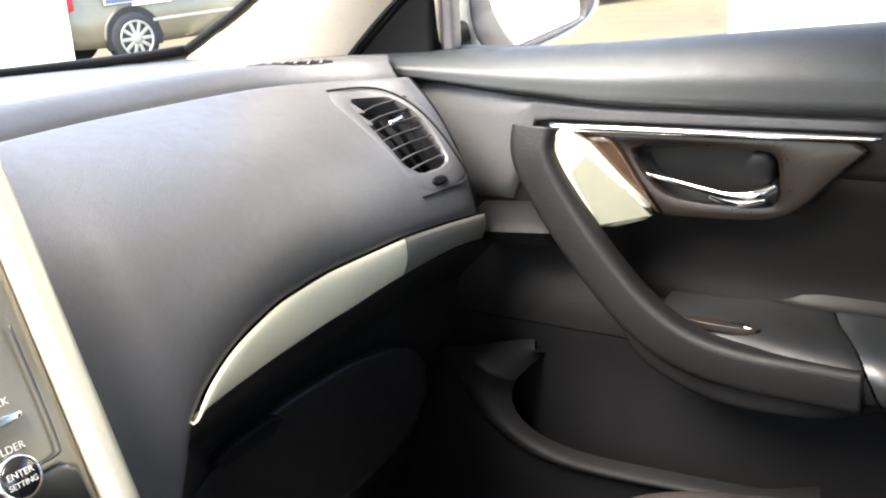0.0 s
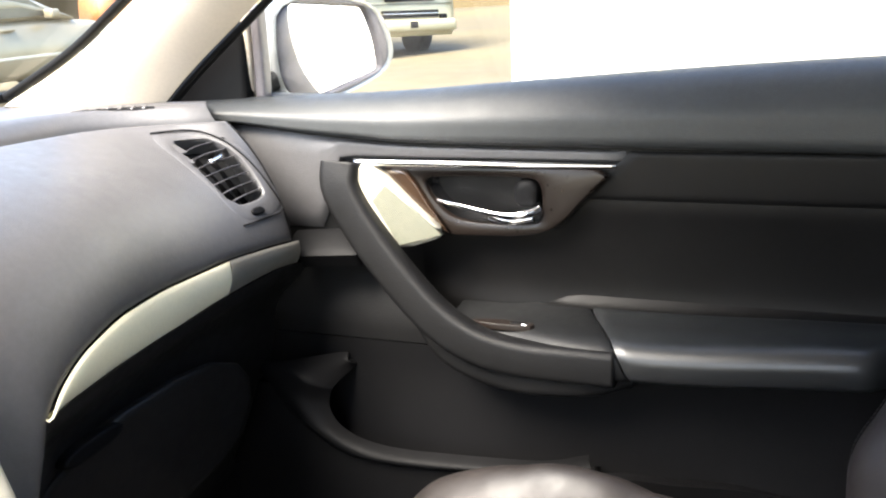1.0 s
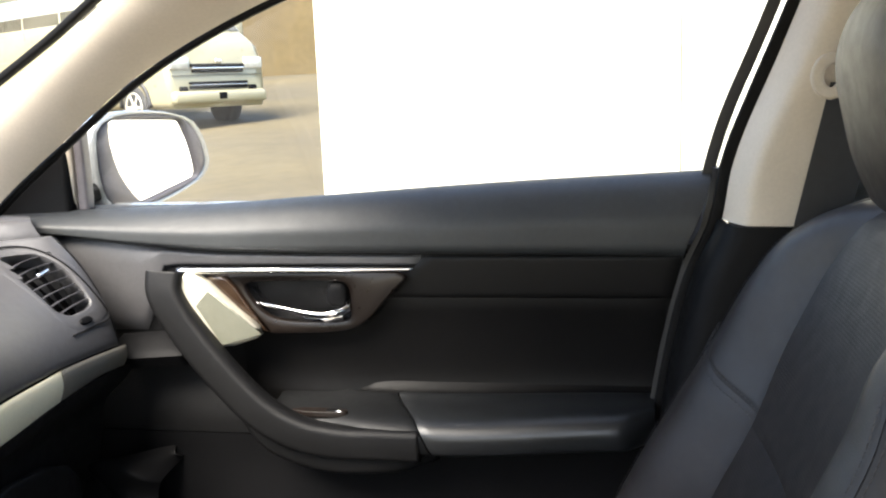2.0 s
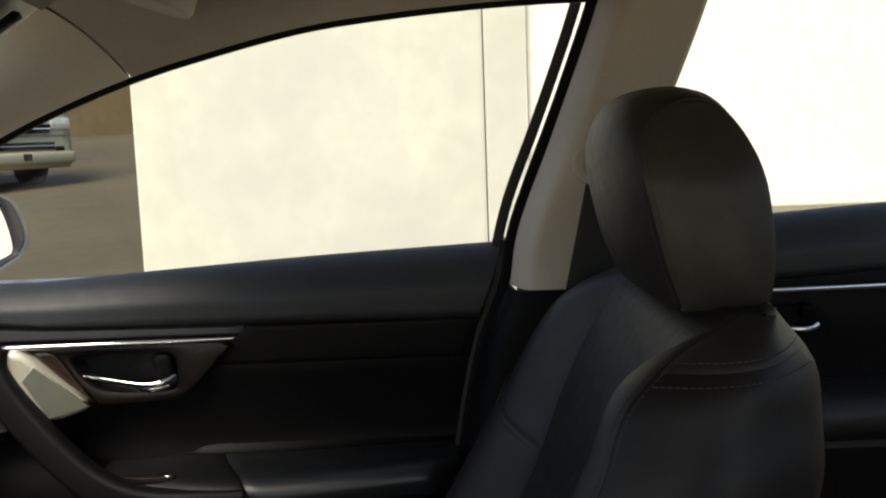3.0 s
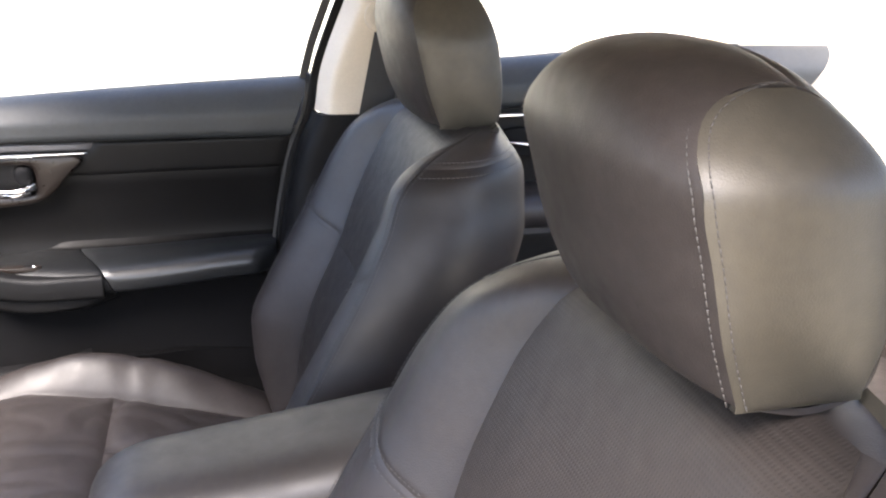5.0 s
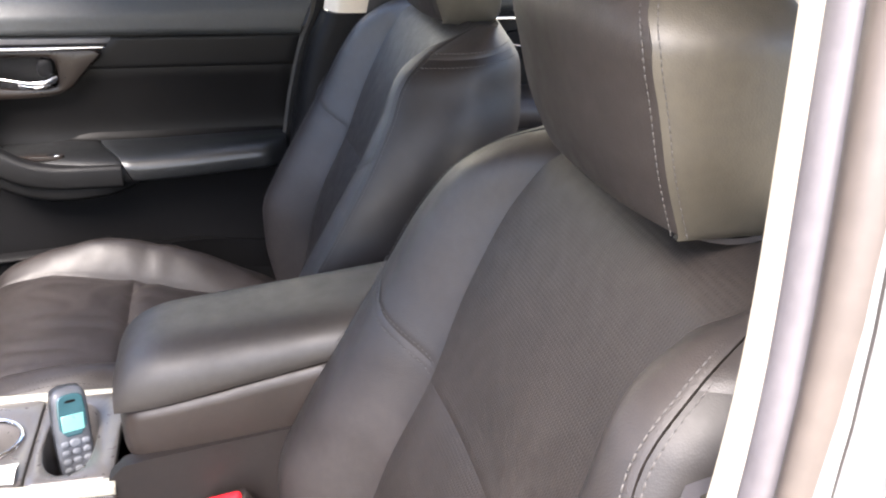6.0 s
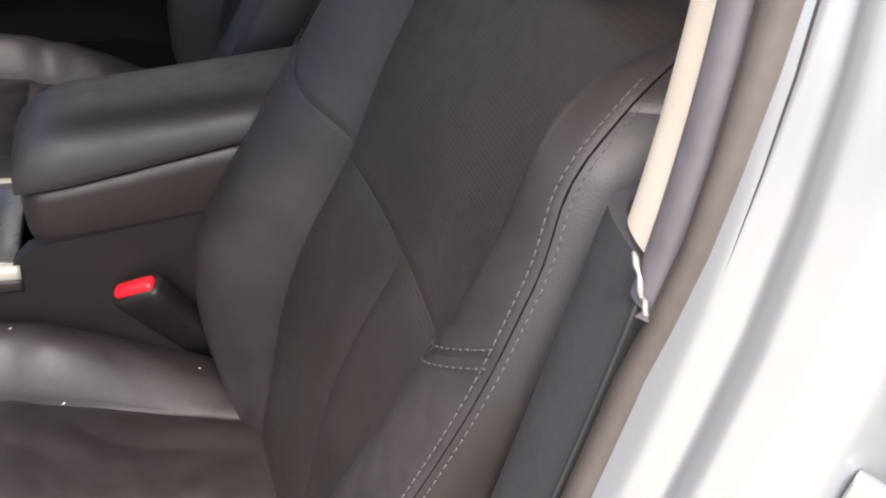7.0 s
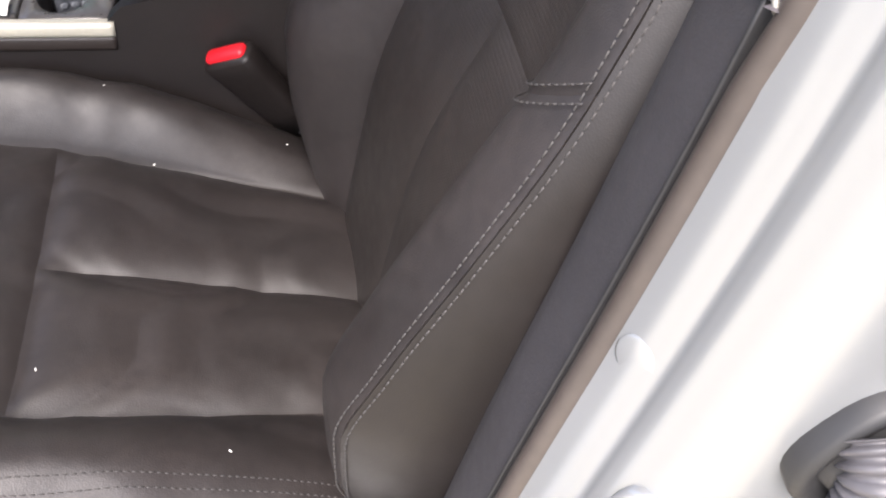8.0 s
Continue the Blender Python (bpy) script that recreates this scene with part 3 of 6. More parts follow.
def side_trim(s, t0, t1, mat, name, label):
    def f(u, v):
        t = t0 + (t1 - t0) * u
        a, b = Vector(lower_side(t)), Vector(upper_side(t))
        p = a.lerp(b, v)
        bulge = 0.030 * math.sin(math.pi * v) ** 0.8
        p += Vector((-0.75, -0.35, 0.15)) * bulge
        return Vector((s * p.x, p.y, p.z))
    root = part(name, pillow(f, 40, 14, 0.0, (-s, 0, 0), 0.02), mat)
    return tagged(root, label, "trim", kind="structure")


side_trim(1, 0, 0.5, BEIGE, "trim_pillar", "beige plastic windshield pillar trim")
side_trim(1, 0.503, 1, LINER, "trim_roof_rail", "greige fabric roof rail over the passenger doors")
side_trim(-1, 0, 0.5, BEIGE, "trim_pillar", "beige plastic windshield pillar trim")
side_trim(-1, 0.503, 1, LINER, "trim_roof_rail", "greige fabric roof rail over the driver side")


def build_roof():
    def under(u, v):
        t = 0.5 + 0.5 * v
        e = Vector(upper_side(t))
        a = 2 * u - 1
        return Vector((a * e.x, e.y + 0.03 * (1 - a * a) * (1 - v), e.z + 0.035 * (1 - a * a) - 0.004))
    ob = part("ceiling", pillow(under, 24, 20, 0.0, (0, 0, -1), 0.01), LINER)
    tagged(ob, "greige fabric headliner of the car", "ceiling", kind="structure")

    def skin(u, v):
        t = 0.42 + 0.58 * v
        e, lo = Vector(upper_side(t)), Vector(lower_side(t))
        a = 2 * u - 1
        x = a * (lo.x + 0.02)
        z = e.z + 0.075 - 0.085 * abs(a) ** 3.0
        return Vector((x, e.y, max(z, lo.z + 0.03)))
    ob = part("roof", pillow(skin, 28, 20, 0.0, (0, 0, 1), 0.004), PAINT)
    tagged(ob, "silver painted steel roof of the car", "roof", kind="structure")


build_roof()


def sunvisor():
    root = thing("sun_visor", (0.36, 0.42, 1.36), "greige fabric sun visor folded up under the roof", "sun visor")
    loop = soften([(-0.20, -0.075), (0.20, -0.065), (0.22, 0.06), (-0.19, 0.075)], 3)
    m = Matrix.Translation((0.36, 0.40, 1.352)) @ Matrix.Rotation(radians(18), 4, "X")
    part("panel", plate(loop, lambda a, b, h: m @ Vector((a, b, -h)), 0.018, 0.006), LINER, root)
    part("hinge", sweep([m @ Vector((0.20, 0.05, 0)), m @ Vector((0.235, 0.07, 0.02))], disc(0.006), 4), BEIGE, root)


sunvisor()


def build_windshield():
    base = cubic([(0, 1.37), (0.3, 1.345), (0.5, 1.315), (0.62, 1.28), (0.68, 1.225)])

    def f(u, v):
        a = 2 * u - 1
        e = Vector(upper_side(0.5 * v))
        x = a * (e.x + 0.005)
        y = (base(abs(x)) if abs(x) < 0.68 else 1.225) * (1 - v) + (e.y + 0.05 * (1 - a * a)) * v + 0.03 * math.sin(math.pi * v)
        z = 0.997 * (1 - v) + e.z * v + 0.035 * v * (1 - a * a) + 0.012 * math.sin(math.pi * v)
        k = abs(a) ** 6
        return Vector((x, y * (1 - k) + (e.y + 0.012) * k, z * (1 - k) + (e.z + 0.008) * k))
    ob = part("window_windshield", grid(f, 24, 16), PANE)
    ob.visible_shadow = False
    tagged(ob, "clear glass windshield of the car", "windshield", kind="structure")
    edge = [f(u, 0.0) + Vector((0, -0.012, 0.003)) for u in [k / 20 for k in range(21)]]
    part("trim_cowl", sweep(edge, rounded(0.020, 0.012, 0.004), 60), HARD)
    for s, name in ((1, "trim_glass_edge"), (-1, "trim_glass_edge")):
        side = [Vector((s * (upper_side(t)[0] + 0.004), upper_side(t)[1] + 0.010, upper_side(t)[2] + 0.006)) for t in [0.005 + 0.475 * k / 12 for k in range(13)]]
        part(name, sweep(side, rounded(0.014, 0.009, 0.003), 40), HARD)
    for ob in scene.objects:
        if ob.name.startswith(("trim_cowl", "trim_glass_edge")):
            tagged(ob, "black rubber edge of the windshield glass", "trim", kind="structure")


build_windshield()

# floor and closing panels of the car body
floor = part("floor", box((-0.70, -1.5, 0.24), (0.70, 1.15, 0.30), 0.01), CARPET)
tagged(floor, "black carpeted car floor", "floor", kind="structure")
fire = part("wall_firewall", box((-0.72, 1.10, 0.26), (0.72, 1.2, 0.99), 0.01), CARPET)
tagged(fire, "dark carpeted firewall under the dashboard", "wall", kind="structure")
rear_close = part("wall_rear", box((-0.68, -1.62, 0.26), (0.68, -1.5, 1.02), 0.01), CARPET)
tagged(rear_close, "dark panel behind the rear seat", "wall", kind="structure")
shelf = part("trim_rear_shelf", box((-0.66, -1.95, 0.98), (0.66, -1.33, 1.02), 0.012), LINER)
tagged(shelf, "greige parcel shelf under the rear window", "trim", kind="structure")
for s in (-1, 1):
    sill = part("trim_sill", box((min(s * 0.64, s * 0.80), -1.3, 0.22), (max(s * 0.64, s * 0.80), 1.1, 0.36), 0.03), PAINT)
    tagged(sill, "silver painted door sill", "trim", kind="structure")

for s in (-1, 1):
    kick = part("wall_kick_panel", box((min(s * 0.69, s * 0.74), 0.86, 0.28), (max(s * 0.69, s * 0.74), 1.15, 0.985), 0.01), HARD)
    tagged(kick, "black kick panel beside the footwell", "panel", kind="structure")

# ---- centre pillars ----
YB = cubic([(0.30, 0.150), (0.69, 0.073), (0.743, 0.061), (0.851, 0.036), (0.974, 0.011), (1.07, -0.004), (1.14, -0.012), (1.22, -0.022), (1.32, -0.037), (1.40, -0.050)])
YP = cubic([(0.30, 0.105), (0.75, 0.073), (0.925, 0.038), (0.992, 0.010), (1.045, 0.002), (1.18, -0.045), (1.332, -0.098), (1.40, -0.118)])


def pillar_band(side, yb, rows, z0, z1, mat, name, root, label="", puff=0.0, nu=10, nv=30, lean=0.065, narrow=0.0):
    prof = cubic([(k / (len(rows) - 1), x, dy) for k, (x, dy) in enumerate(rows)])

    def f(u, v):
        z = z0 + (z1 - z0) * v
        x, dy = prof(u)
        return Vector((side * (x - lean * smooth(0.97, 1.42, z)), yb(z) + dy * (1 - narrow * smooth(1.24, 1.0, z)), z))
    return part(name, pillow(f, nu, nv, puff, (-side, 0.6, 0), 0.008, 12, 60), mat, root, label)


def centre_pillar(side, yb, label):
    root = thing("pillar", (side * 0.70, 0.0, 0.3), label, "pillar", kind="structure")
    driver_rows = [(0.636, -0.160), (0.636, -0.075), (0.640, -0.044), (0.645, -0.036), (0.650, -0.016), (0.660, -0.004), (0.676, 0.0), (0.690, 0.001)]
    passenger_rows = [(0.640, -0.120), (0.634, -0.112), (0.634, -0.09), (0.635, -0.06), (0.638, -0.034), (0.643, -0.024), (0.652, -0.017), (0.670, -0.007), (0.684, -0.001), (0.690, 0.001)]
    pillar_band(side, yb, driver_rows if side < 0 else passenger_rows, 0.990, 1.40, BEIGE, "upper_trim", root, "beige plastic upper trim", 0.0, 36, narrow=0.0 if side < 0 else 0.34)
    low_end = [(0.668, 0.002), (0.6955, 0.0045)] if side < 0 else [(0.675, 0.003), (0.7045, 0.0050)]
    # light put into the tone: lower trim is greyer at the open door
    pillar_band(side, yb, [(0.630, -0.165), (0.630, -0.10), (0.632, -0.03), (0.636, -0.010), (0.650, -0.001)] + low_end, 0.30, 0.9892, PILLARLOW if side < 0 else HARD, "lower_trim", root, "dark plastic lower trim", 0.001)
    def edge(z0, z1, x, dy):
        return [Vector((side * (x - 0.065 * smooth(0.97, 1.42, z)), yb(z) + dy, z)) for z in [z0 + (z1 - z0) * k / 16 for k in range(17)]]
    if side > 0:
        part("door_seal", sweep(edge(0.30, 1.40, 0.700, 0.0055), rounded(0.016, 0.010, 0.003), 50, (side, 0, 0)), HARD, root, "black rubber door seal")
        return root
    pillar_band(side, yb, [(0.6875, -0.001), (0.6895, 0.0055), (0.694, 0.0085), (0.700, 0.0090), (0.705, 0.0070), (0.7075, 0.002)], 0.980, 1.40, SEAL, "door_seal", root, "grey rubber door seal", 0.0, 14)
    rng = random.Random(3)
    torn = [Vector((side * (0.690 + 0.018 * k / 9), yb(0.985) + 0.0095, 0.9970 - 0.0020 * k + rng.uniform(-0.0016, 0.0016))) for k in range(10)]
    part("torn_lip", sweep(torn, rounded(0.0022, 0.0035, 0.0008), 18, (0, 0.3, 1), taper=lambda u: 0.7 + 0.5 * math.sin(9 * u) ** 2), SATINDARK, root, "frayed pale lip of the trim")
    part("seal_groove", sweep(edge(0.30, 0.985, 0.6972, 0.0035), rounded(0.008, 0.0026, 0.001), 30, (side, 0, 0)), RUBBER, root, "dark seal groove")
    bend = cubic([(0, 0.0, 0.003), (0.25, 0.25, 0.0085), (0.55, 0.55, 0.0105), (0.8, 0.82, 0.008), (1, 1.0, 0.0)])

    def flange(u, v):
        z = 0.30 + 1.10 * v
        k, dy = bend(u)
        up = smooth(0.968, 0.992, z)
        x = 0.6985 + 0.009 * up + k * (0.0195 - 0.005 * up + 0.008 * smooth(0.98, 1.14, z))
        return Vector((side * (x - 0.065 * smooth(0.97, 1.42, z)), yb(z) + dy, z))
    part("flange", pillow(flange, 12, 40, 0.0, (-side, 0.6, 0), 0.006, 20, 60), TANSEAL, root, "tan edge of the body flange")
    return root


pass_pillar = centre_pillar(1, YP, "beige and black trimmed centre pillar on the passenger side")
drv_pillar = centre_pillar(-1, YB, "beige and black trimmed centre pillar at the open driver door")


def driver_pillar_body(root):
    rows = [(0.7165, 0.0055), (0.726, 0.0030), (0.735, -0.0015), (0.7415, -0.0045), (0.7455, -0.0042), (0.750, -0.0045), (0.759, -0.0085), (0.767, -0.0125), (0.773, -0.0175),
            (0.777, -0.026), (0.7795, -0.036), (0.782, -0.055), (0.786, -0.080), (0.790, -0.12), (0.790, -0.16)]
    pillar_band(-1, YB, rows, 0.30, 1.42, PAINT, "pillar_body", root, "silver painted pillar body", 0.0, 70)
    # door catch: a small plate with a wire loop
    def seat_at(a, b, h):
        z = 0.765 + b
        return Vector((-0.766 - h * 0.5 - a * 0.78, YB(z) - 0.0100 + h * 0.85 - a * 0.5, z))
    part("catch_plate", plate(soften([(-0.014, -0.030), (0.014, -0.030), (0.014, 0.030), (-0.014, 0.030)], 2), seat_at, 0.002), PAINT, root, "painted steel catch plate")
    loop = [seat_at(0, -0.020, 0.0), seat_at(0, -0.019, 0.024), seat_at(0.0, 0.0, 0.030), seat_at(0, 0.019, 0.024), seat_at(0, 0.020, 0.0)]
    part("catch_loop", sweep(loop, disc(0.004), 20, (1, 0, 0)), CHROME, root, "chrome catch loop")
    plug = lathe([(0.0108, -0.0020), (0.0108, -0.0004), (0.0094, 0.0002), (0.0005, 0.0003)], 24)
    part("plug", turned(plug, Matrix.Translation(Vector((-0.7285, YB(0.836) + 0.0017, 0.836))) @ Vector((-0.45, 0.87, 0.15)).to_track_quat("Z", "Y").to_matrix().to_4x4()), PAINT, root, "painted round plug")


driver_pillar_body(drv_pillar)


def belt_anchor():
    root = thing("belt_anchor", (0.64, -0.085, 1.14), "pale plastic seat belt guide with dark webbing on the pillar", "seat belt")
    ring = [(0.588, -0.078 + 0.013 * math.cos(a), 1.146 + 0.017 * math.sin(a)) for a in [2 * math.pi * k / 16 for k in range(16)]]
    part("guide", sweep(ring, rounded(0.012, 0.009, 0.003), 0, (1, 0, 0), closed=True), BEIGE, root)
    def web(u, v):
        z = 1.140 - 0.60 * v
        return Vector((0.594 + 0.002 * u + 0.03 * v, -0.078 - 0.052 * u + 0.20 * (1.135 - z), z))
    part("webbing", pillow(web, 3, 16, 0.0005, (-1, 0, 0), 0.001), RUBBER, root, "dark woven webbing")
    part("height_slider", box((0.600, -0.090, 1.13), (0.640, -0.070, 1.165), 0.006), BEIGE, root)


belt_anchor()

# ---- passenger front door ----
belt_top = cubic([(-0.02, 1.0425), (0.265, 1.031), (0.493, 1.018), (0.64, 1.009), (0.85, 1.003), (1.02, 0.996)])
roll_low = cubic([(-0.02, 0.944), (0.353, 0.949), (0.61, 0.953), (0.73, 0.962), (0.88, 0.978), (1.02, 0.982)])
panel_x = cubic([(0.28, 0.705), (0.40, 0.700), (0.55, 0.712), (0.66, 0.716), (0.72, 0.712), (0.79, 0.724), (0.85, 0.718), (0.90, 0.709), (0.96, 0.707)])


def door_rear(z):
    """Where the passenger door ends at the centre pillar."""
    return YP(z) + 0.012


def front_door():
    root = thing("front_door", (0.72, 0.45, 0.30), "closed passenger door with black trim and silver accents", "car door")

    def skin(z0, z1):
        def f(u, v):
            z = z0 + (z1 - z0) * v
            return Vector((panel_x(z), 0.90 + (door_rear(z) - 0.90) * u, z))
        return f
    part("door_panel", pillow(skin(0.705, 0.958), 24, 24, 0.0, (-1, 0, 0), 0.02, 40, 40), SOFT, root, "black soft door panel")
    part("lower_panel", pillow(skin(0.30, 0.703), 24, 24, 0.0, (-1, 0, 0), 0.02, 40, 40), HARD, root, "hard black lower door panel")

    prof = cubic([(0, 0.748, -0.012), (0.08, 0.745, -0.002), (0.18, 0.734, 0.001), (0.32, 0.714, -0.006), (0.5, 0.696, -0.027), (0.68, 0.686, -0.052), (0.84, 0.686, -0.074), (0.94, 0.696, -0.085), (1, 0.712, -0.086)])

    def roll(u, v):
        y0 = 0.985
        x, dz = prof(v)
        zt = belt_top(0.5)
        y = y0 + (door_rear(1.0 + dz) - y0) * u
        zb, zr = belt_top(y), roll_low(y)
        return Vector((x, y, zb + dz * (zb - zr) / 0.086))
    part("belt_roll", pillow(roll, 36, 26, 0.0, (-1, 0, 0.4), 0.012, 40, 40), ROLL, root, "black soft window ledge")

    def upper_pad(u, v):
        z = 0.8925 + (roll_low(0.2) - 0.001 - 0.8925) * v
        y0, y1 = 0.410 - 0.050 * v, door_rear(z) + 0.006
        return Vector((panel_x(z) - 0.002, y0 + (y1 - y0) * u, z))
    part("upper_pad", pillow(upper_pad, 26, 14, 0.0025, (-1, 0, 0), 0.004, 60, 16), DOORSKIN, root, "stitched black upper pad")

    def front_pad(u, v):
        y = 0.88 - 0.515 * u
        top = roll_low(y) - 0.003
        z = (0.934 if y < 0.70 else 0.934 - 0.09 * smooth(0.70, 0.74, y)) 
        z = z + (top - z) * v
        return Vector((panel_x(z) - 0.001, y, z))
    part("front_pad", pillow(front_pad, 30, 8, 0.006, (-1, 0, 0), 0.01, 40, 8), DASH, root)

    mid_top = cubic([(0.05, 0.892), (0.405, 0.892), (0.440, 0.858), (0.56, 0.850), (0.64, 0.836)])

    def mid_pad(u, v):
        y = 0.61 + (0.072 - 0.61) * u
        z = 0.755 + (mid_top(y) - 0.755) * v
        return Vector((panel_x(z) - 0.001, y, z))
    part("middle_pad", pillow(mid_pad, 40, 12, 0.002, (-1, 0, 0), 0.006, 40, 16), DOORSKIN, root, "black leather middle pad")

    # armrest: a soft rear pad and a hard switch panel ahead of it
    def arm_section(y, v, drop=0.0):
        lift = 0.014 * smooth(0.34, 0.10, y)
        rows = [(0, 0.728, 0.794), (0.07, 0.7205, 0.779), (0.16, 0.711, 0.768 + 0.4 * lift), (0.28, 0.692, 0.762 + 0.6 * lift), (0.45, 0.668, 0.758 + 0.8 * lift), (0.58, 0.650, 0.753 + lift),
                (0.66, 0.639, 0.746 + lift), (0.74, 0.634, 0.735 + lift), (0.87, 0.640, 0.714 + lift), (1, 0.700, 0.710 + lift)]
        return cubic(rows)(v)

    def cove(u, v):
        y = 0.560 - 0.475 * u
        x, z = arm_section(min(y, 0.36), 0.17 * v)
        k = smooth(0.40, 0.50, y)
        return Vector((x - 0.0006 + 0.022 * k * k, y, z))
    # cove stays plain door vinyl, without the sheen painted on the pad
    part("armrest_cove", pillow(cove, 30, 10, 0.0, (-1, 0, 0.6), 0.006, 60, 60), DOORSKIN, root, "black leather cove above the armrest")

    def arm_rear(u, v):
        v = 0.16 + 0.84 * v
        y0 = 0.415 - 0.080 * v
        y = y0 + (0.085 - y0) * u
        x, z = arm_section(y, v)
        end = 1 - 0.35 * max(u - 0.86, 0) / 0.14 * (0.3 + v)
        return Vector((0.722 - (0.722 - x) * end, y, z))
    part("armrest_pad", pillow(arm_rear, 30, 34, 0.0016, (-1, 0, 0.6), 0.008, 40, 60), ARMPAD, root, "black leather armrest pad")

    def arm_front(u, v):
        v = 0.16 + 0.84 * v
        y0 = 0.417 - 0.080 * v
        y1 = 0.560 - 0.040 * smooth(0.80, 0.95, v)
        y = y1 + (y0 - y1) * u
        x, z = arm_section(0.36, v)
        k = smooth(0.0, 0.7, 1 - u)
        x = x + 0.020 * k * k
        return Vector((x, y, z - 0.0008))
    part("switch_panel", pillow(arm_front, 24, 34, 0.0012, (-1, 0, 0.6), 0.008, 40, 60), ARMTOP, root, "black plastic switch panel")

    def on_arm(a, b, h):
        return Vector((0.664 + b, a, 0.7580 + h + 0.18 * b))
    sw = part("window_switch", plate(soften([(0.455, -0.006), (0.526, -0.005), (0.530, 0.005), (0.458, 0.006)], 2), on_arm, 0.0005, 0.0003), BRONZE, root, "black switch plate")
    part("switch_button", plate(soften([(0.466, -0.003), (0.484, -0.003), (0.484, 0.003), (0.466, 0.003)], 1), on_arm, 0.0014, 0.0005), HARD, sw)
    part("switch_button", plate(soften([(0.462, -0.0040), (0.471, -0.0040), (0.471, -0.0026), (0.462, -0.0026)], 1), on_arm, 0.0016, 0.0004), CHROME, sw, "chrome lock switch")

    # the long curved pull
    pull = [(0.664, 0.680, 0.934), (0.657, 0.679, 0.905), (0.652, 0.651, 0.858), (0.648, 0.603, 0.800), (0.645, 0.560, 0.760), (0.643, 0.515, 0.736), (0.643, 0.465, 0.7265), (0.643, 0.410, 0.7255), (0.643, 0.362, 0.7255)]
    part("pull_handle", sweep(pull, rounded(0.046, 0.032, 0.010, 4), 70, (1, 0, 0), taper=lambda s: 1.05 - 0.12 * smooth(0, 0.25, s) - 0.07 * smooth(0.5, 0.8, s)), SOFT, root, "curved black pull handle")
    under = [(0.672, 0.606, 0.770), (0.662, 0.560, 0.728), (0.658, 0.515, 0.708), (0.656, 0.465, 0.700), (0.660, 0.400, 0.702), (0.672, 0.345, 0.708)]
    part("pull_underside", sweep(under, rounded(0.036, 0.030, 0.010, 4), 50, (1, 0, 0), taper=lambda s: 0.55 + 0.45 * smooth(0, 0.25, s) - 0.4 * smooth(0.8, 1.0, s)), SOFT, root, "black shell under the pull")

    # silver accent, bronze bezel, recess and lever
    def over(base):
        def place(a, b, h):
            return Vector((base - h, a, b))
        return place

    def tilt(a, b, h):
        return Vector((0.668 + 0.10 * (0.66 - a) - h, a, b))
    accent = [(0.668, 0.934), (0.640, 0.931), (0.600, 0.890), (0.556, 0.853), (0.612, 0.835), (0.630, 0.848), (0.664, 0.900)]
    part("silver_accent", plate(soften(accent, 1), tilt, 0.012, 0.004), SATIN, root, "satin silver accent")
    part("hatched_inlay", plate([(0.642, 0.892), (0.626, 0.912), (0.561, 0.8545), (0.612, 0.8405)], lambda a, b, h: tilt(a, b, h + 0.0125), 0.001, 0.0005), HATCH, root, "finely ribbed silver inlay")
    strip = [(0.672 + 0.0 * k, y, 0.9345 - 0.003 * (0.66 - y) / 0.29) for k, y in ((0, 0.668), (0, 0.60), (0, 0.50), (0, 0.42), (0, 0.372))]
    strip = [(0.668 + 0.026 * (0.668 - y) / 0.296, y, z) for _, y, z in strip]
    part("chrome_strip", sweep(strip, rounded(0.012, 0.0075, 0.003), 20, (0, 0, 1), taper=lambda s: 1 - 0.5 * s), CHROME, root, "thin chrome strip")
    bez = [(0.640, 0.929), (0.630, 0.929), (0.376, 0.928), (0.374, 0.926), (0.405, 0.897), (0.436, 0.862), (0.470, 0.852), (0.552, 0.850), (0.558, 0.850), (0.600, 0.884)]
    rec = soften([(0.594, 0.913), (0.578, 0.918), (0.466, 0.919), (0.452, 0.911), (0.451, 0.872), (0.462, 0.864), (0.540, 0.865), (0.568, 0.876)], 2)

    def bez_at(a, b, h):
        return Vector((0.686 + 0.05 * (0.64 - a) * 0.5 - h, a, b))
    part("bezel", ring_plate(soften(bez, 1), rec, bez_at, 0.002, 90, 0.030), BRONZE, root, "dark handle bezel")
    wedge = [(0.634, 0.926), (0.610, 0.926), (0.598, 0.912), (0.578, 0.880), (0.558, 0.853), (0.566, 0.856)]
    part("bronze_edge", plate(wedge, lambda a, b, h: Vector((0.6775 + 0.06 * (0.64 - a) - h, a, b)), 0.004, 0.002), COPPER, root, "glossy bronze edge beside the accent")
    cup = bmesh.new()
    c = Vector((0.52, 0.889))
    rings = []
    for k, d in ((1.03, 0.002), (0.97, -0.014), (0.80, -0.026), (0.4, -0.030)):
        rings.append([cup.verts.new(bez_at(c.x + (p[0] - c.x) * k, c.y + (p[1] - c.y) * k, d)) for p in rec])
    for r0, r1 in zip(rings, rings[1:]):
        for k in range(len(rec)):
            cup.faces.new((r0[k], r0[(k + 1) % len(rec)], r1[(k + 1) % len(rec)], r1[k]))
    cup.faces.new(rings[-1])
    part("handle_cup", cup, GLOSS, root, "gloss black handle recess")
    lev = [(0.694, 0.578, 0.888), (0.684, 0.55, 0.886), (0.680, 0.52, 0.881), (0.679, 0.49, 0.8765), (0.681, 0.468, 0.879), (0.690, 0.456, 0.884)]
    part("release_lever", sweep(lev, rounded(0.012, 0.009, 0.003), 30, (0, 0, 1), taper=lambda s: 0.5 + 0.6 * smooth(0.2, 0.85, s)), CHROME, root, "chrome release lever")
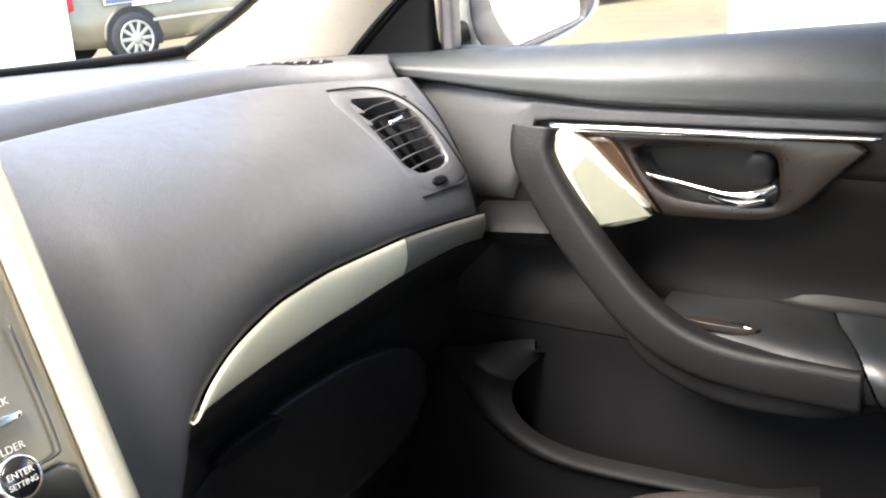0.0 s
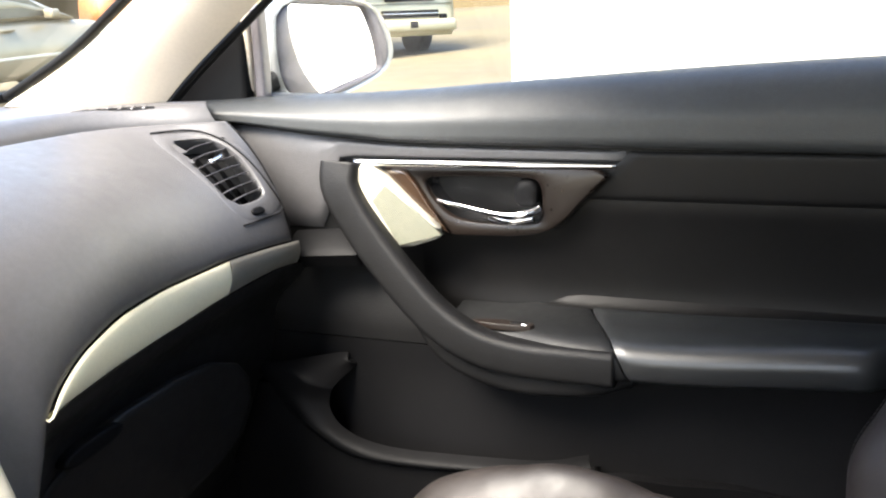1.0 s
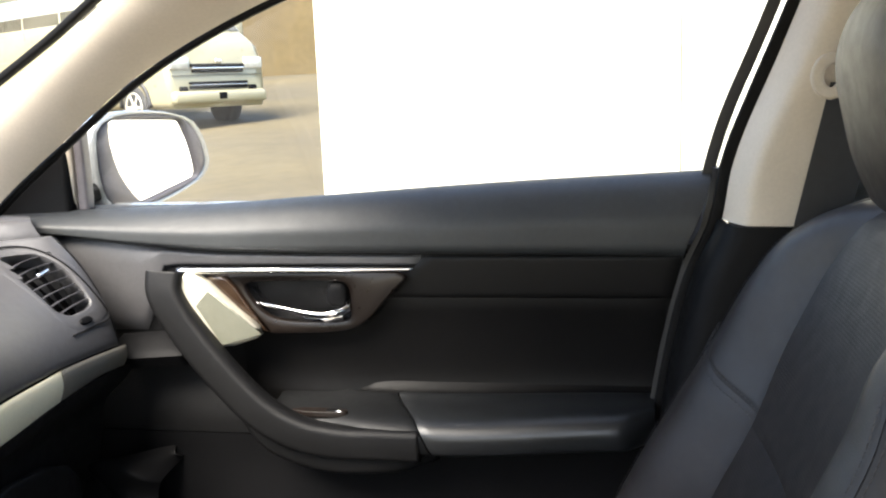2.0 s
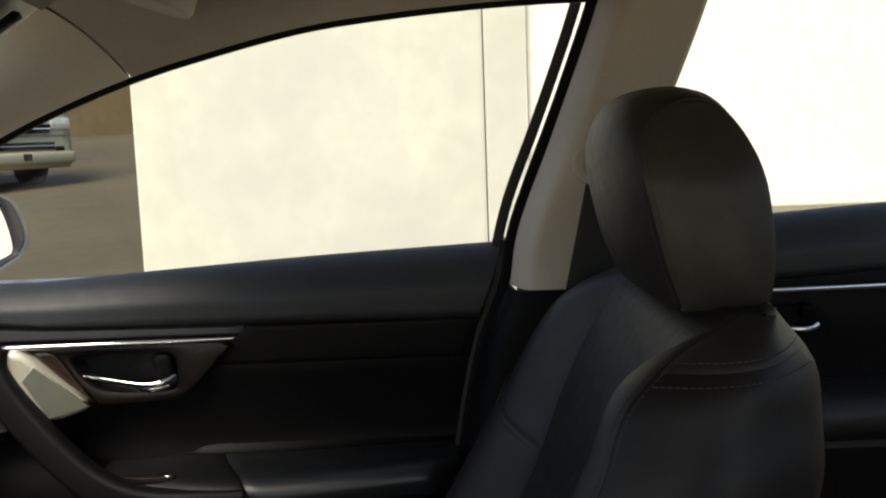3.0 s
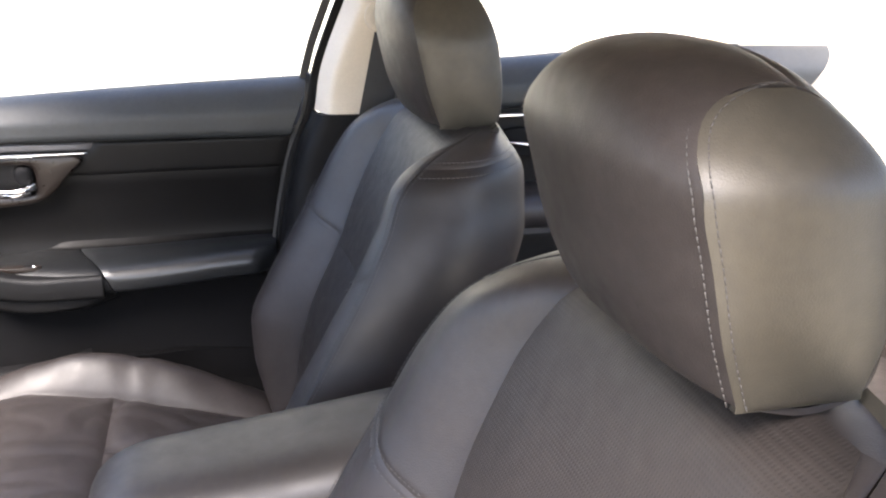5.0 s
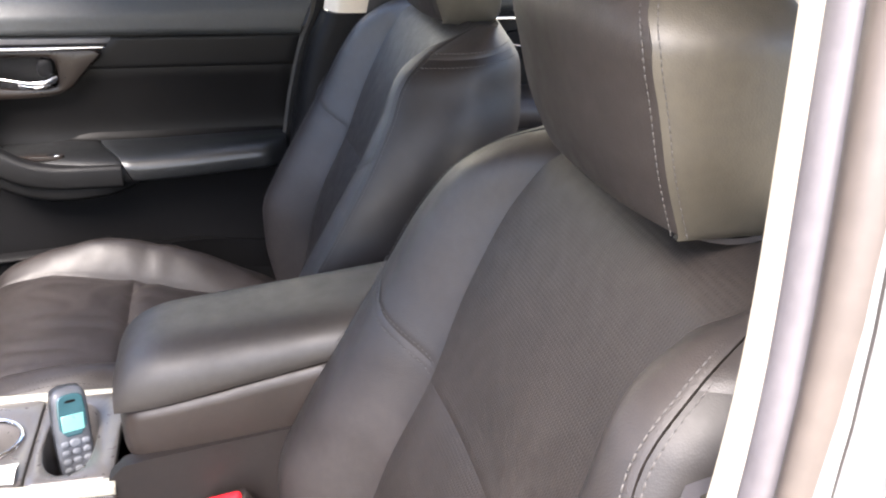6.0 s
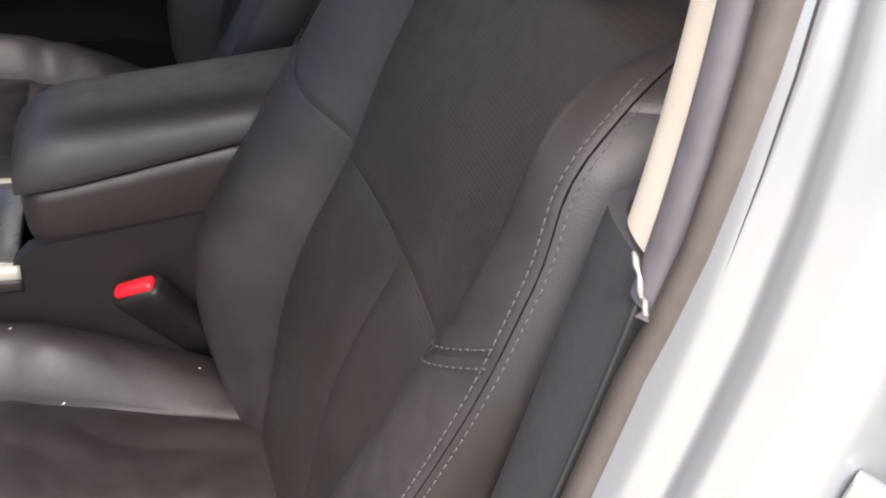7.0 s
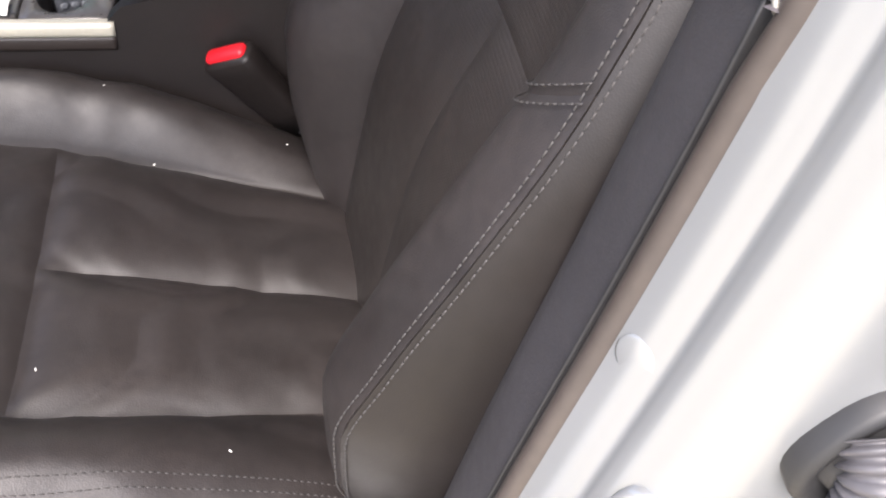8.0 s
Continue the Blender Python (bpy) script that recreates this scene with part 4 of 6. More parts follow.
    part("lever_back", sweep([(0.70, 0.515, 0.872), (0.694, 0.49, 0.868), (0.70, 0.465, 0.871)], rounded(0.016, 0.010, 0.004), 12), CHROME, root, "chrome lever root")
    part("lock_knob", plate(soften([(0.484, 0.884), (0.457, 0.884), (0.457, 0.915), (0.484, 0.914)], 1), over(0.700), 0.012, 0.003), HARD, root, "black lock knob")

    # ledge ahead of the pull, beside the dashboard
    def shelf_f(u, v):
        return Vector((0.712 - 0.05 * v, 0.775 - 0.105 * u, 0.840 - 0.008 * v + 0.008 * u - 0.014 * v * v))
    part("front_ledge", pillow(shelf_f, 10, 8, 0.003, (-1, 0, 1), 0.02), HARD, root, "grey plastic ledge")

    # storage pocket: a moulded lip, broad at the front, running back to a raised corner
    rim_in = spline([(0, 0.706, 0.668), (0, 0.717, 0.652), (0, 0.722, 0.628), (0, 0.708, 0.605), (0, 0.673, 0.590), (0, 0.616, 0.585), (0, 0.486, 0.592), (0, 0.400, 0.600)], 90)
    rim_out = spline([(0, 0.716, 0.684), (0, 0.768, 0.686), (0, 0.815, 0.674), (0, 0.790, 0.640), (0, 0.760, 0.606), (0, 0.700, 0.572), (0, 0.620, 0.566), (0, 0.486, 0.577), (0, 0.385, 0.586)], 90)

    def lip(u, v):
        k = min(int(u * 90), 89)
        a, b = rim_in[k].lerp(rim_in[k + 1], u * 90 - k), rim_out[k].lerp(rim_out[k + 1], u * 90 - k)
        p = a.lerp(b, v)
        return Vector((0.643 + 0.022 * (1 - v) ** 4 + 0.014 * v ** 3 + 0.055 * smooth(0.15, 0.0, u) + 0.02 * smooth(0.90, 1.0, u), p.y, p.z))
    part("pocket_lip", pillow(lip, 90, 10, 0.0, (-1, 0, 0), 0.006, 60, 60), HARD, root, "moulded lip of the door pocket")
    top = cubic([(0.06, 0.560), (0.30, 0.585), (0.36, 0.594), (0.408, 0.590), (0.54, 0.576), (0.64, 0.572), (0.69, 0.577), (0.722, 0.596), (0.738, 0.640), (0.75, 0.655), (0.86, 0.660)])

    def pocket(u, v):
        y = 0.87 + (0.065 - 0.87) * u
        z = 0.31 + (top(y + 0.004) - 0.004 - 0.31) * v
        x = 0.656 + 0.05 * (1 - v) ** 2 + 0.05 * smooth(0.38, 0.20, y)
        return Vector((x, y, z))
    part("pocket_front", pillow(pocket, 60, 12, 0.0, (-1, 0, 0), 0.015, 40, 40), HARD, root, "black moulded pocket front")

    # glass, its run and the corner sail
    def glass(u, v):
        y = 0.87 + (-0.02 - 0.87) * u
        zt = 1.36
        z = 0.985 + (zt - 0.985) * v
        return Vector((0.752 - 0.16 * (z - 0.985) ** 1.2, y, z))
    g = part("window_glass", grid(glass, 10, 8), PANE, root, "clear side glass")
    g.visible_shadow = False
    run = [(0.728 - 0.065 * smooth(0.97, 1.42, z), YP(z) + 0.0225, z) for z in (1.02, 1.10, 1.20, 1.30, 1.36)]
    part("glass_run", sweep(run, rounded(0.014, 0.004, 0.001), 20, (1, 0, 0)), RUBBER, root, "black window channel")
    header = [Vector(lower_side(t)) + Vector((0.016, 0, -0.001)) for t in [0.03 + 0.85 * k / 20 for k in range(21)]]
    part("header_seal", sweep(header, rounded(0.010, 0.009, 0.003), 60), HARD, root, "black door seal under the roof rail")
    sail = [(1.000, 0.984), (0.992, 0.993), (0.852, 1.112), (0.845, 1.114), (0.842, 1.106), (0.842, 0.984)]
    part("corner_sail", plate(sail, over(0.735), 0.010, 0.004), HARD, root, "black corner trim")
    div = [(0.748, 0.832, 1.000), (0.745, 0.829, 1.055), (0.738, 0.825, 1.115)]
    part("window_divider", sweep(div, rounded(0.014, 0.020, 0.004), 10, (1, 0, 0)), SEAL, root, "grey window divider")
    part("divider_lip", sweep([(0.742, 0.848, 1.000), (0.738, 0.843, 1.055), (0.731, 0.839, 1.108)], rounded(0.01, 0.012, 0.003), 10, (1, 0, 0)), BEIGE, root, "pale edge of the divider")
    def rear_edge(u, v):
        z = 0.30 + 0.745 * v
        return Vector((0.700 + 0.10 * u, YP(z) + 0.009, z))
    part("rear_edge", pillow(rear_edge, 4, 16, 0.0, (0, -1, 0), 0.01), RUBBER, root, "dark rear edge of the door")

    # outer skin
    def outer(u, v):
        z = 0.30 + 0.70 * v
        return Vector((0.80 + 0.07 * math.sin(math.pi * (0.15 + 0.7 * v)), 1.02 - 0.99 * u, z))
    part("outer_skin", pillow(outer, 12, 12, 0.0, (1, 0, 0), 0.03), PAINT, root, "silver painted outer skin")
    return root


front_door()


def side_mirror():
    root = thing("side_mirror", (0.83, 0.86, 1.0), "grey painted side mirror with bright glass on the passenger door", "side mirror")
    r, up, nrm, c = Vector((0.924, -0.382, 0.0)), Vector((0, 0, 1)), Vector((-0.382, -0.924, 0.03)), Vector((0.897, 0.812, 1.06))

    def at(a, b, h):
        return c + r * a + up * b + nrm * h
    glass = soften([(-0.070, 0.058), (-0.060, 0.060), (0.060, 0.054), (0.068, 0.050), (0.084, 0.012), (0.094, -0.034), (0.088, -0.040), (0.030, -0.055), (-0.014, -0.066), (-0.024, -0.066), (-0.052, -0.030), (-0.066, 0.010)], 1)
    shell = soften([(-0.088, 0.070), (0.072, 0.064), (0.108, 0.022), (0.116, -0.034), (0.040, -0.064), (-0.030, -0.076), (-0.086, -0.068), (-0.098, 0.0)], 2)
    bm = bmesh.new()
    rows = [(0.93, -0.006), (1.0, 0.004), (1.04, -0.012), (1.03, -0.045), (0.86, -0.085), (0.5, -0.105)]
    rings = [[bm.verts.new(at(p[0] * k, p[1] * k, h)) for p in shell] for k, h in rows]
    for r0, r1 in zip(rings, rings[1:]):
        for k in range(len(shell)):
            bm.faces.new((r0[k], r0[(k + 1) % len(shell)], r1[(k + 1) % len(shell)], r1[k]))
    bm.faces.new(rings[-1])
    body = part("housing", bm, PAINT, root, "silver grey housing")
    part("rim", ring_plate([(p[0] * 0.95, p[1] * 0.95) for p in shell], glass, lambda a, b, h: at(a, b, h - 0.004), 0.004, 60, 0.012), SEAL, root, "dark grey glass surround")
    part("mirror_glass", plate(glass, lambda a, b, h: at(a, b, h - 0.010), 0.003, 0.001), MIRROR, root, "bright mirror glass")
    part("foot", sweep([(0.76, 0.885, 1.005), (0.79, 0.885, 1.012), (0.83, 0.875, 1.020)], rounded(0.06, 0.028, 0.010), 12), HARD, root, "black mirror foot")


side_mirror()


# ---- rear passenger door, as far as it shows past the seat ----
def rear_door():
    root = thing("rear_door", (0.72, -0.6, 0.3), "closed rear passenger door with black trim and chrome lever", "car door")
    z_top = cubic([(-1.2, 1.085), (-0.54, 1.076), (-0.34, 1.065), (-0.15, 1.055)])
    prof = cubic([(0, 0.748, -0.012), (0.08, 0.745, -0.002), (0.18, 0.734, 0.001), (0.32, 0.714, -0.006), (0.5, 0.696, -0.027), (0.68, 0.686, -0.052), (0.84, 0.686, -0.074), (1, 0.710, -0.088)])

    def roll(u, v):
        x, dz = prof(v)
        y = -0.16 - (0.80 - 0.05 * smooth(0.4, 1.0, v)) * u
        return Vector((x, y, z_top(y) + dz))
    part("belt_roll", pillow(roll, 24, 22, 0.0, (-1, 0, 0.4), 0.012, 40, 40), ROLL, root, "black soft window ledge")

    def skin(u, v):
        z = 0.30 + 0.69 * v
        return Vector((panel_x(z - 0.02) + 0.002, -0.15 - (0.66 + 0.09 * smooth(0.4, 1.0, v)) * u, z))
    part("door_panel", pillow(skin, 20, 30, 0.0, (-1, 0, 0), 0.02, 40, 40), SOFT, root)

    def arm(u, v):
        y = -0.24 - 0.60 * u
        x, z = cubic([(0, 0.725, 0.838), (0.25, 0.69, 0.832), (0.5, 0.655, 0.824), (0.68, 0.640, 0.805), (0.8, 0.648, 0.775), (1, 0.705, 0.755)])(v)
        return Vector((x, y, z))
    part("armrest_pad", pillow(arm, 20, 20, 0.003, (-1, 0, 0.6), 0.01, 40, 40), LEATHER, root, "black leather armrest")
    part("chrome_strip", sweep([(0.694, -0.24, 0.968), (0.692, -0.40, 0.969), (0.694, -0.56, 0.970)], rounded(0.010, 0.0075, 0.003), 14), CHROME, root, "thin chrome strip")
    rec = soften([(-0.30, 0.945), (-0.415, 0.945), (-0.42, 0.892), (-0.32, 0.892)], 2)
    part("handle_cup", plate(rec, lambda a, b, h: Vector((0.700 - h, a, b)), 0.003, 0.001), HARD, root, "black handle recess")
    part("release_lever", sweep([(0.692, -0.33, 0.920), (0.686, -0.36, 0.917), (0.685, -0.382, 0.917), (0.690, -0.394, 0.921)], rounded(0.009, 0.008, 0.003), 16, taper=lambda s: 0.6 + 0.6 * s), CHROME, root, "chrome release lever")
    part("lock_knob", plate(soften([(-0.372, 0.928), (-0.392, 0.928), (-0.392, 0.948), (-0.372, 0.948)], 2), lambda a, b, h: Vector((0.698 - h, a, b)), 0.010, 0.003), HARD, root)

    def glass(u, v):
        z = 1.04 + 0.32 * v
        return Vector((0.752 - 0.16 * (z - 0.985) ** 1.2, -0.15 - 0.80 * u, z))
    g = part("window_glass", grid(glass, 8, 6), PANE, root, "clear side glass")
    g.visible_shadow = False
    def outer(u, v):
        z = 0.30 + 0.74 * v
        return Vector((0.80 + 0.07 * math.sin(math.pi * (0.15 + 0.7 * v)), -0.01 - 1.1 * u, z))
    part("outer_skin", pillow(outer, 12, 12, 0.0, (1, 0, 0), 0.03), PAINT, root, "silver painted outer skin")


rear_door()


def quarter_trim():
    for s in (1, -1):
        def f(u, v):
            return Vector((s * (0.722 - 0.03 * u), -0.78 - 0.75 * u, 0.32 + 0.80 * v))
        ob = part("trim_rear_quarter", pillow(f, 8, 10, 0.0, (-s, 0, 0), 0.01), BEIGE)
        tagged(ob, "beige body trim behind the rear door", "trim", kind="structure")


quarter_trim()


def rear_quarter():
    """Pillars beside the rear window and the rear window itself."""
    for s in (1, -1):
        def f(u, v):
            a = Vector((s * 0.66, -1.02 - 0.42 * v, 1.36 - 0.30 * v))
            b = Vector((s * 0.50, -0.98 - 0.62 * v, 1.39 - 0.36 * v))
            return a.lerp(b, u) + Vector((-s * 0.03 * math.sin(math.pi * u), 0, 0))
        ob = part("trim_rear_pillar", pillow(f, 8, 14, 0.0, (-s, 0, 0), 0.02), LINER)
        tagged(ob, "greige rear pillar trim", "trim", kind="structure")

    def glass(u, v):
        a = 2 * u - 1
        return Vector((a * 0.60, -1.0 - 0.85 * v - 0.05 * (1 - a * a), 1.40 - 0.38 * v))
    g = part("window_rear", grid(glass, 12, 6), PANE)
    g.visible_shadow = False
    tagged(g, "sloping rear window of the car", "window", kind="structure")


rear_quarter()


# ---- dashboard ----
deck_lip = cubic([(0.0, 0.82), (0.12, 0.850), (0.231, 0.889), (0.32, 0.913), (0.418, 0.927), (0.52, 0.932), (0.56, 0.920), (0.60, 0.885), (0.645, 0.822), (0.70, 0.80)])
strip_top = cubic([(0.145, 0.705), (0.185, 0.735), (0.213, 0.780), (0.2235, 0.803), (0.251, 0.826), (0.288, 0.843), (0.350, 0.857), (0.422, 0.859), (0.502, 0.859), (0.58, 0.855), (0.66, 0.848)])
strip_low = cubic([(0.218, 0.8035), (0.274, 0.8055), (0.33, 0.808), (0.415, 0.810), (0.497, 0.816), (0.60, 0.819), (0.66, 0.814)])
face_y = cubic([(0.145, 0.684), (0.19, 0.700), (0.224, 0.711), (0.28, 0.722), (0.342, 0.731), (0.42, 0.740), (0.66, 0.744)])


def pad_point(x, v):
    p0, p2 = Vector((deck_lip(x), 0.984)), Vector((face_y(x) + 0.001, strip_top(x) - 0.0050 * smooth(0.20, 0.36, x)))
    k = smooth(0.30, 0.58, x)
    p1 = Vector((0.735 + 0.024 * k, 0.955 - 0.026 * k))
    if x < 0.22:
        p1 = p1.lerp(Vector((0.765, 0.975)), smooth(0.22, 0.14, x))
    q = p0 * (1 - v) ** 2 + p1 * 2 * v * (1 - v) + p2 * v * v
    return Vector((x, q.x, q.y))


def stack_at(a, z, h):
    return Vector((a, 0.699 + 0.4 * (z - 0.823) - 0.93 * h, z + 0.37 * h))


def deck_z(x, y):
    y0 = deck_lip(abs(x)) + 0.004
    v = (y - y0) / (1.30 - 0.10 * smooth(0.5, 0.7, abs(x)) - y0)
    return 0.978 + 0.026 * smooth(0.0, 0.10, v) - 0.006 * v


def dashboard():
    root = thing("dashboard", (0.30, 0.95, 0.40), "grained black dashboard with a silver blade and corner air vent", "dashboard")

    def pad(u, v):
        return pad_point(0.153 + 0.492 * u, v)
    skin = pillow(pad, 64, 40, 0.003, (0, -1, 0.6), 0.015, 40, 40)
    def in_well(p):
        lo, hi = 0.0, 1.0
        for _ in range(18):
            mid = (lo + hi) / 2
            lo, hi = (mid, hi) if pad_point(p.x, mid).z > p.z else (lo, mid)
        return 0.15 < lo < 0.70 and 0.562 + 0.024 * smooth(0.50, 0.14, lo) < p.x < 0.626
    well = [f for f in skin.faces if 0.55 < f.calc_center_median().x < 0.64 and in_well(f.calc_center_median())]
    bmesh.ops.delete(skin, geom=well, context="FACES")
    part("airbag_pad", skin, DASH, root, "grained soft passenger pad")

    def deck(u, v):
        x = (2 * u - 1) * (0.648 + 0.045 * smooth(0.04, 0.22, v))
        y0 = deck_lip(abs(x)) + 0.004
        y1 = 1.30 - 0.10 * smooth(0.5, 0.7, abs(x))
        y = y0 + (y1 - y0) * v
        z = deck_z(x, y)
        if v < 0.03:
            y += 0.012 * (1 - v / 0.03)
        return Vector((x, y, z))
    part("top_deck", pillow(deck, 70, 30, 0.0, (0, 0, 1), 0.02, 60, 60), DASH, root, "soft top deck")

    # corner piece that meets the door
    def end(u, v):
        a = pad_point(0.646, v)
        return a + Vector((0.016 * u, 0.05 * u * u, -0.004 * u))
    part("end_cap", pillow(end, 6, 26, 0.001, (0, -1, 0), 0.01, 10, 40), HARD, root, "black end cap")

    # blade under the pad
    def blade(x0, x1):
        def f(u, v):
            x = x0 + (x1 - x0) * u
            lo, hi = strip_low(x), max(strip_top(x) - 0.0065 * smooth(0.20, 0.36, x), strip_low(x) + 0.0015)
            y = face_y(x) - 0.001 - 0.006 * math.sin(math.pi * min(0.15 + 0.75 * v, 1)) + 0.006 * (1 - v)
            return Vector((x, y, lo + (hi - lo) * v))
        return f
    part("silver_blade", pillow(blade(0.2212, 0.512), 44, 12, 0.0006, (0, -1, 0), 0.002, 60, 20), BLADE, root, "pale satin champagne blade")
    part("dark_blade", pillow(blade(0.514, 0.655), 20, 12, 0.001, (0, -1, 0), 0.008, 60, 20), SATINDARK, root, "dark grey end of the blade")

    def lower(u, v):
        x = 0.135 + 0.545 * u
        lo = strip_low(x) - 0.003 if x > 0.224 else strip_top(max(x, 0.145)) - 0.003
        y0 = face_y(min(x, 0.64)) + 0.004
        z = lo + (0.42 - lo) * v
        y = y0 + 0.045 * smooth(0.0, 0.16, v) + 0.16 * v * v
        return Vector((x, y, z))
    part("glovebox_panel", pillow(lower, 30, 24, 0.0, (0, -1, 0), 0.012, 40, 40), LOWDASH, root, "black lower dash panel")
    lid = soften([(0.25, 0.735), (0.58, 0.745), (0.60, 0.60), (0.26, 0.59)], 2)
    g = part("glovebox_lid", plate(lid, lambda a, b, h: Vector((a, 0.782 + 0.12 * (0.70 - b) - h, b)), 0.004, 0.003), LOWDASH, root, "black glovebox lid")
    part("latch", plate(soften([(0.285, 0.716), (0.365, 0.722), (0.362, 0.738), (0.287, 0.733)], 2), lambda a, b, h: Vector((a, 0.774 - h, b)), 0.006, 0.002), HARD, g, "black latch")

    # speaker grille on the deck
    def on_deck(a, b, h):
        return Vector((a, b, deck_z(a, b) - 0.0008 + h))
    def mesh_field(u, v):
        w = 0.016 * v * math.sin(math.pi * (0.08 + 0.84 * u))
        x, y = 0.560 + 0.056 * u + 0.8 * w, 0.970 - 0.072 * u + 0.6 * w
        return Vector((x, y, deck_z(x, y) + 0.0004))
    sp = part("speaker_grille", pillow(mesh_field, 20, 4, 0.0004, (0, 0, 1), 0.002), HARD, root, "dark speaker grille")
    for k in range(6):
        u = 0.14 + 0.145 * k
        rib = sweep([mesh_field(u + 0.04 * v, v) + Vector((0, 0, 0.0004)) for v in (0.0, 0.5, 1.0)], rounded(0.0035, 0.0016, 0.0006), 4)
        part("grille_rib", rib, DASH, sp, "grey rib between the openings")

    # corner vent let into the pad: frame, dark well, vanes
    def vent_at(a, b, h):
        v = b / 0.22
        p = pad_point(a, v)
        n = (pad_point(a + 0.002, v) - p).cross(pad_point(a, v - 0.01) - p).normalized()
        return p + n * (h + 0.002)

    def on_pad(pairs):
        return [(a, 0.22 * v) for a, v in pairs]
    outer = soften(on_pad([(0.573, 0.085), (0.613, 0.080), (0.633, 0.195), (0.640, 0.515), (0.648, 0.79), (0.554, 0.83), (0.558, 0.42)]), 2)
    inner = soften(on_pad([(0.5845, 0.153), (0.6163, 0.138), (0.6263, 0.294), (0.6267, 0.547), (0.6239, 0.671), (0.5634, 0.697), (0.5685, 0.413)]), 1)
    vent = part("air_vent", ring_plate(outer, inner, vent_at, 0.0012, 64, 0.03), DASH, root, "grained vent surround")
    part("vent_well", plate(inner, lambda a, b, h: vent_at(a, b, h - 0.030), 0.002, 0.001), RUBBER, vent, "dark vent well")
    for k in range(7):
        v = 0.652 - 0.069 * k
        x0, x1 = 0.5628 + 0.024 * smooth(0.52, 0.20, v), 0.6240 - 0.005 * smooth(0.35, 0.20, v)
        vane = sweep([vent_at(x0, 0.22 * v, -0.005), vent_at((x0 + x1) / 2, 0.22 * (v - 0.032), -0.004), vent_at(x1, 0.22 * (v - 0.063), -0.005)], rounded(0.010, 0.0012, 0.0005), 8, (0, 0.35, 1))
        part("vane", vane, PILLARLOW, vent, "thin grey vane")
    part("vane_edge", sweep([vent_at(0.5944, 0.0774, -0.001), vent_at(0.6116, 0.0694, -0.001)], rounded(0.008, 0.005, 0.002), 6, (0, 0.35, 1)), CHROME, vent, "chrome vane slider")
    for k in range(4):
        x = 0.580 + 0.011 * k
        part("rear_vane", sweep([vent_at(x, 0.145, -0.022), vent_at(x, 0.05, -0.022)], rounded(0.008, 0.0014, 0.0006), 6, (1, 0, 0)), HARD, vent)
    part("vent_wheel", plate(soften(on_pad([(0.587, 0.785), (0.610, 0.770), (0.606, 0.720), (0.5834, 0.735)]), 2), lambda a, b, h: vent_at(a, b, h + 0.001), 0.0025, 0.001), HARD, vent, "small grey thumb wheel")
    joint = on_pad([(0.5591, 0.824), (0.6043, 0.809), (0.6380, 0.778), (0.6372, 0.632), (0.6311, 0.3665), (0.625, 0.179), (0.6132, 0.090), (0.5800, 0.094)])
    part("frame_line", sweep([vent_at(a, b, 0.0022) for a, b in joint], disc(0.0010, 6), 50, (0, 1, 0)), HARD, vent, "fine dark joint line")
    line = [pad_point(0.160, v) + Vector((0.0, -0.004, 0.002)) for v in [k / 60 for k in range(4, 61)]]
    part("pad_stitching", stitches(line, (0, -0.85, 0.5), 0.0032, 0.002), THREAD, root, "pale stitching along the pad")

    # centre stack
    side = [stack_at(0.1435, z, 0.002) for z in (0.60, 0.70, 0.78, 0.85, 0.92, 1.00)]
    part("stack_trim", sweep(side, rounded(0.018, 0.022, 0.006), 40, (0, -0.93, 0.37)), SATIN, root, "satin silver stack trim")
    side = [stack_at(-0.1435, z, 0.002) for z in (0.60, 0.70, 0.78, 0.85, 0.92, 1.00)]
    part("stack_trim", sweep(side, rounded(0.018, 0.022, 0.006), 40, (0, -0.93, 0.37)), SATIN, root, "satin silver stack trim")
    face = [(-0.134, 0.60), (0.134, 0.60), (0.134, 0.99), (-0.134, 0.99)]
    fascia = part("stack_fascia", plate(face, stack_at, 0.0, 0.002), STACK, root, "grey metallic stack fascia")
    screen = soften([(-0.112, 0.900), (0.112, 0.900), (0.114, 0.985), (-0.114, 0.985)], 1)
    part("display", plate(screen, lambda a, z, h: stack_at(a, z, h + 0.001), 0.002, 0.001), GLOSS, fascia, "dark glossy display")
    low = soften([(-0.13, 0.60), (0.133, 0.60), (0.133, 0.820), (0.115, 0.832), (-0.13, 0.815)], 1)
    part("climate_panel", plate(low, lambda a, z, h: stack_at(a, z, h + 0.001), 0.002, 0.001), GLOSS, fascia, "gloss black climate panel")
    part("fascia_joint", sweep([stack_at(x, z, 0.0035) for x, z in ((0.122, 0.905), (0.1225, 0.87), (0.122, 0.838), (0.119, 0.833), (0.108, 0.832))], disc(0.0009, 6), 30, (0, 1, 0)), RUBBER, fascia, "dark joint line")
    knob = lathe([(0.0130, 0.0), (0.0130, 0.008), (0.0120, 0.0105), (0.0112, 0.0105), (0.0106, 0.0095)], 36)
    turn = Matrix.Translation(stack_at(0.0915, 0.8312, 0.002)) @ Matrix.Rotation(radians(90 - 21.8), 4, "X")
    kn = part("knob", turned(knob, turn), CHROME, root, "chrome ringed knob")
    cap = lathe([(0.0107, 0.003), (0.0107, 0.0102), (0.0100, 0.0108)], 36)
    part("knob_cap", turned(cap, turn), GLOSS, kn, "black knob face")
    button = soften([(0.071, 0.856), (0.110, 0.858), (0.110, 0.863), (0.071, 0.861)], 1)
    part("button", plate(button, lambda a, z, h: stack_at(a, z, h), 0.004, 0.001), CHROME, fascia, "chrome edged button")
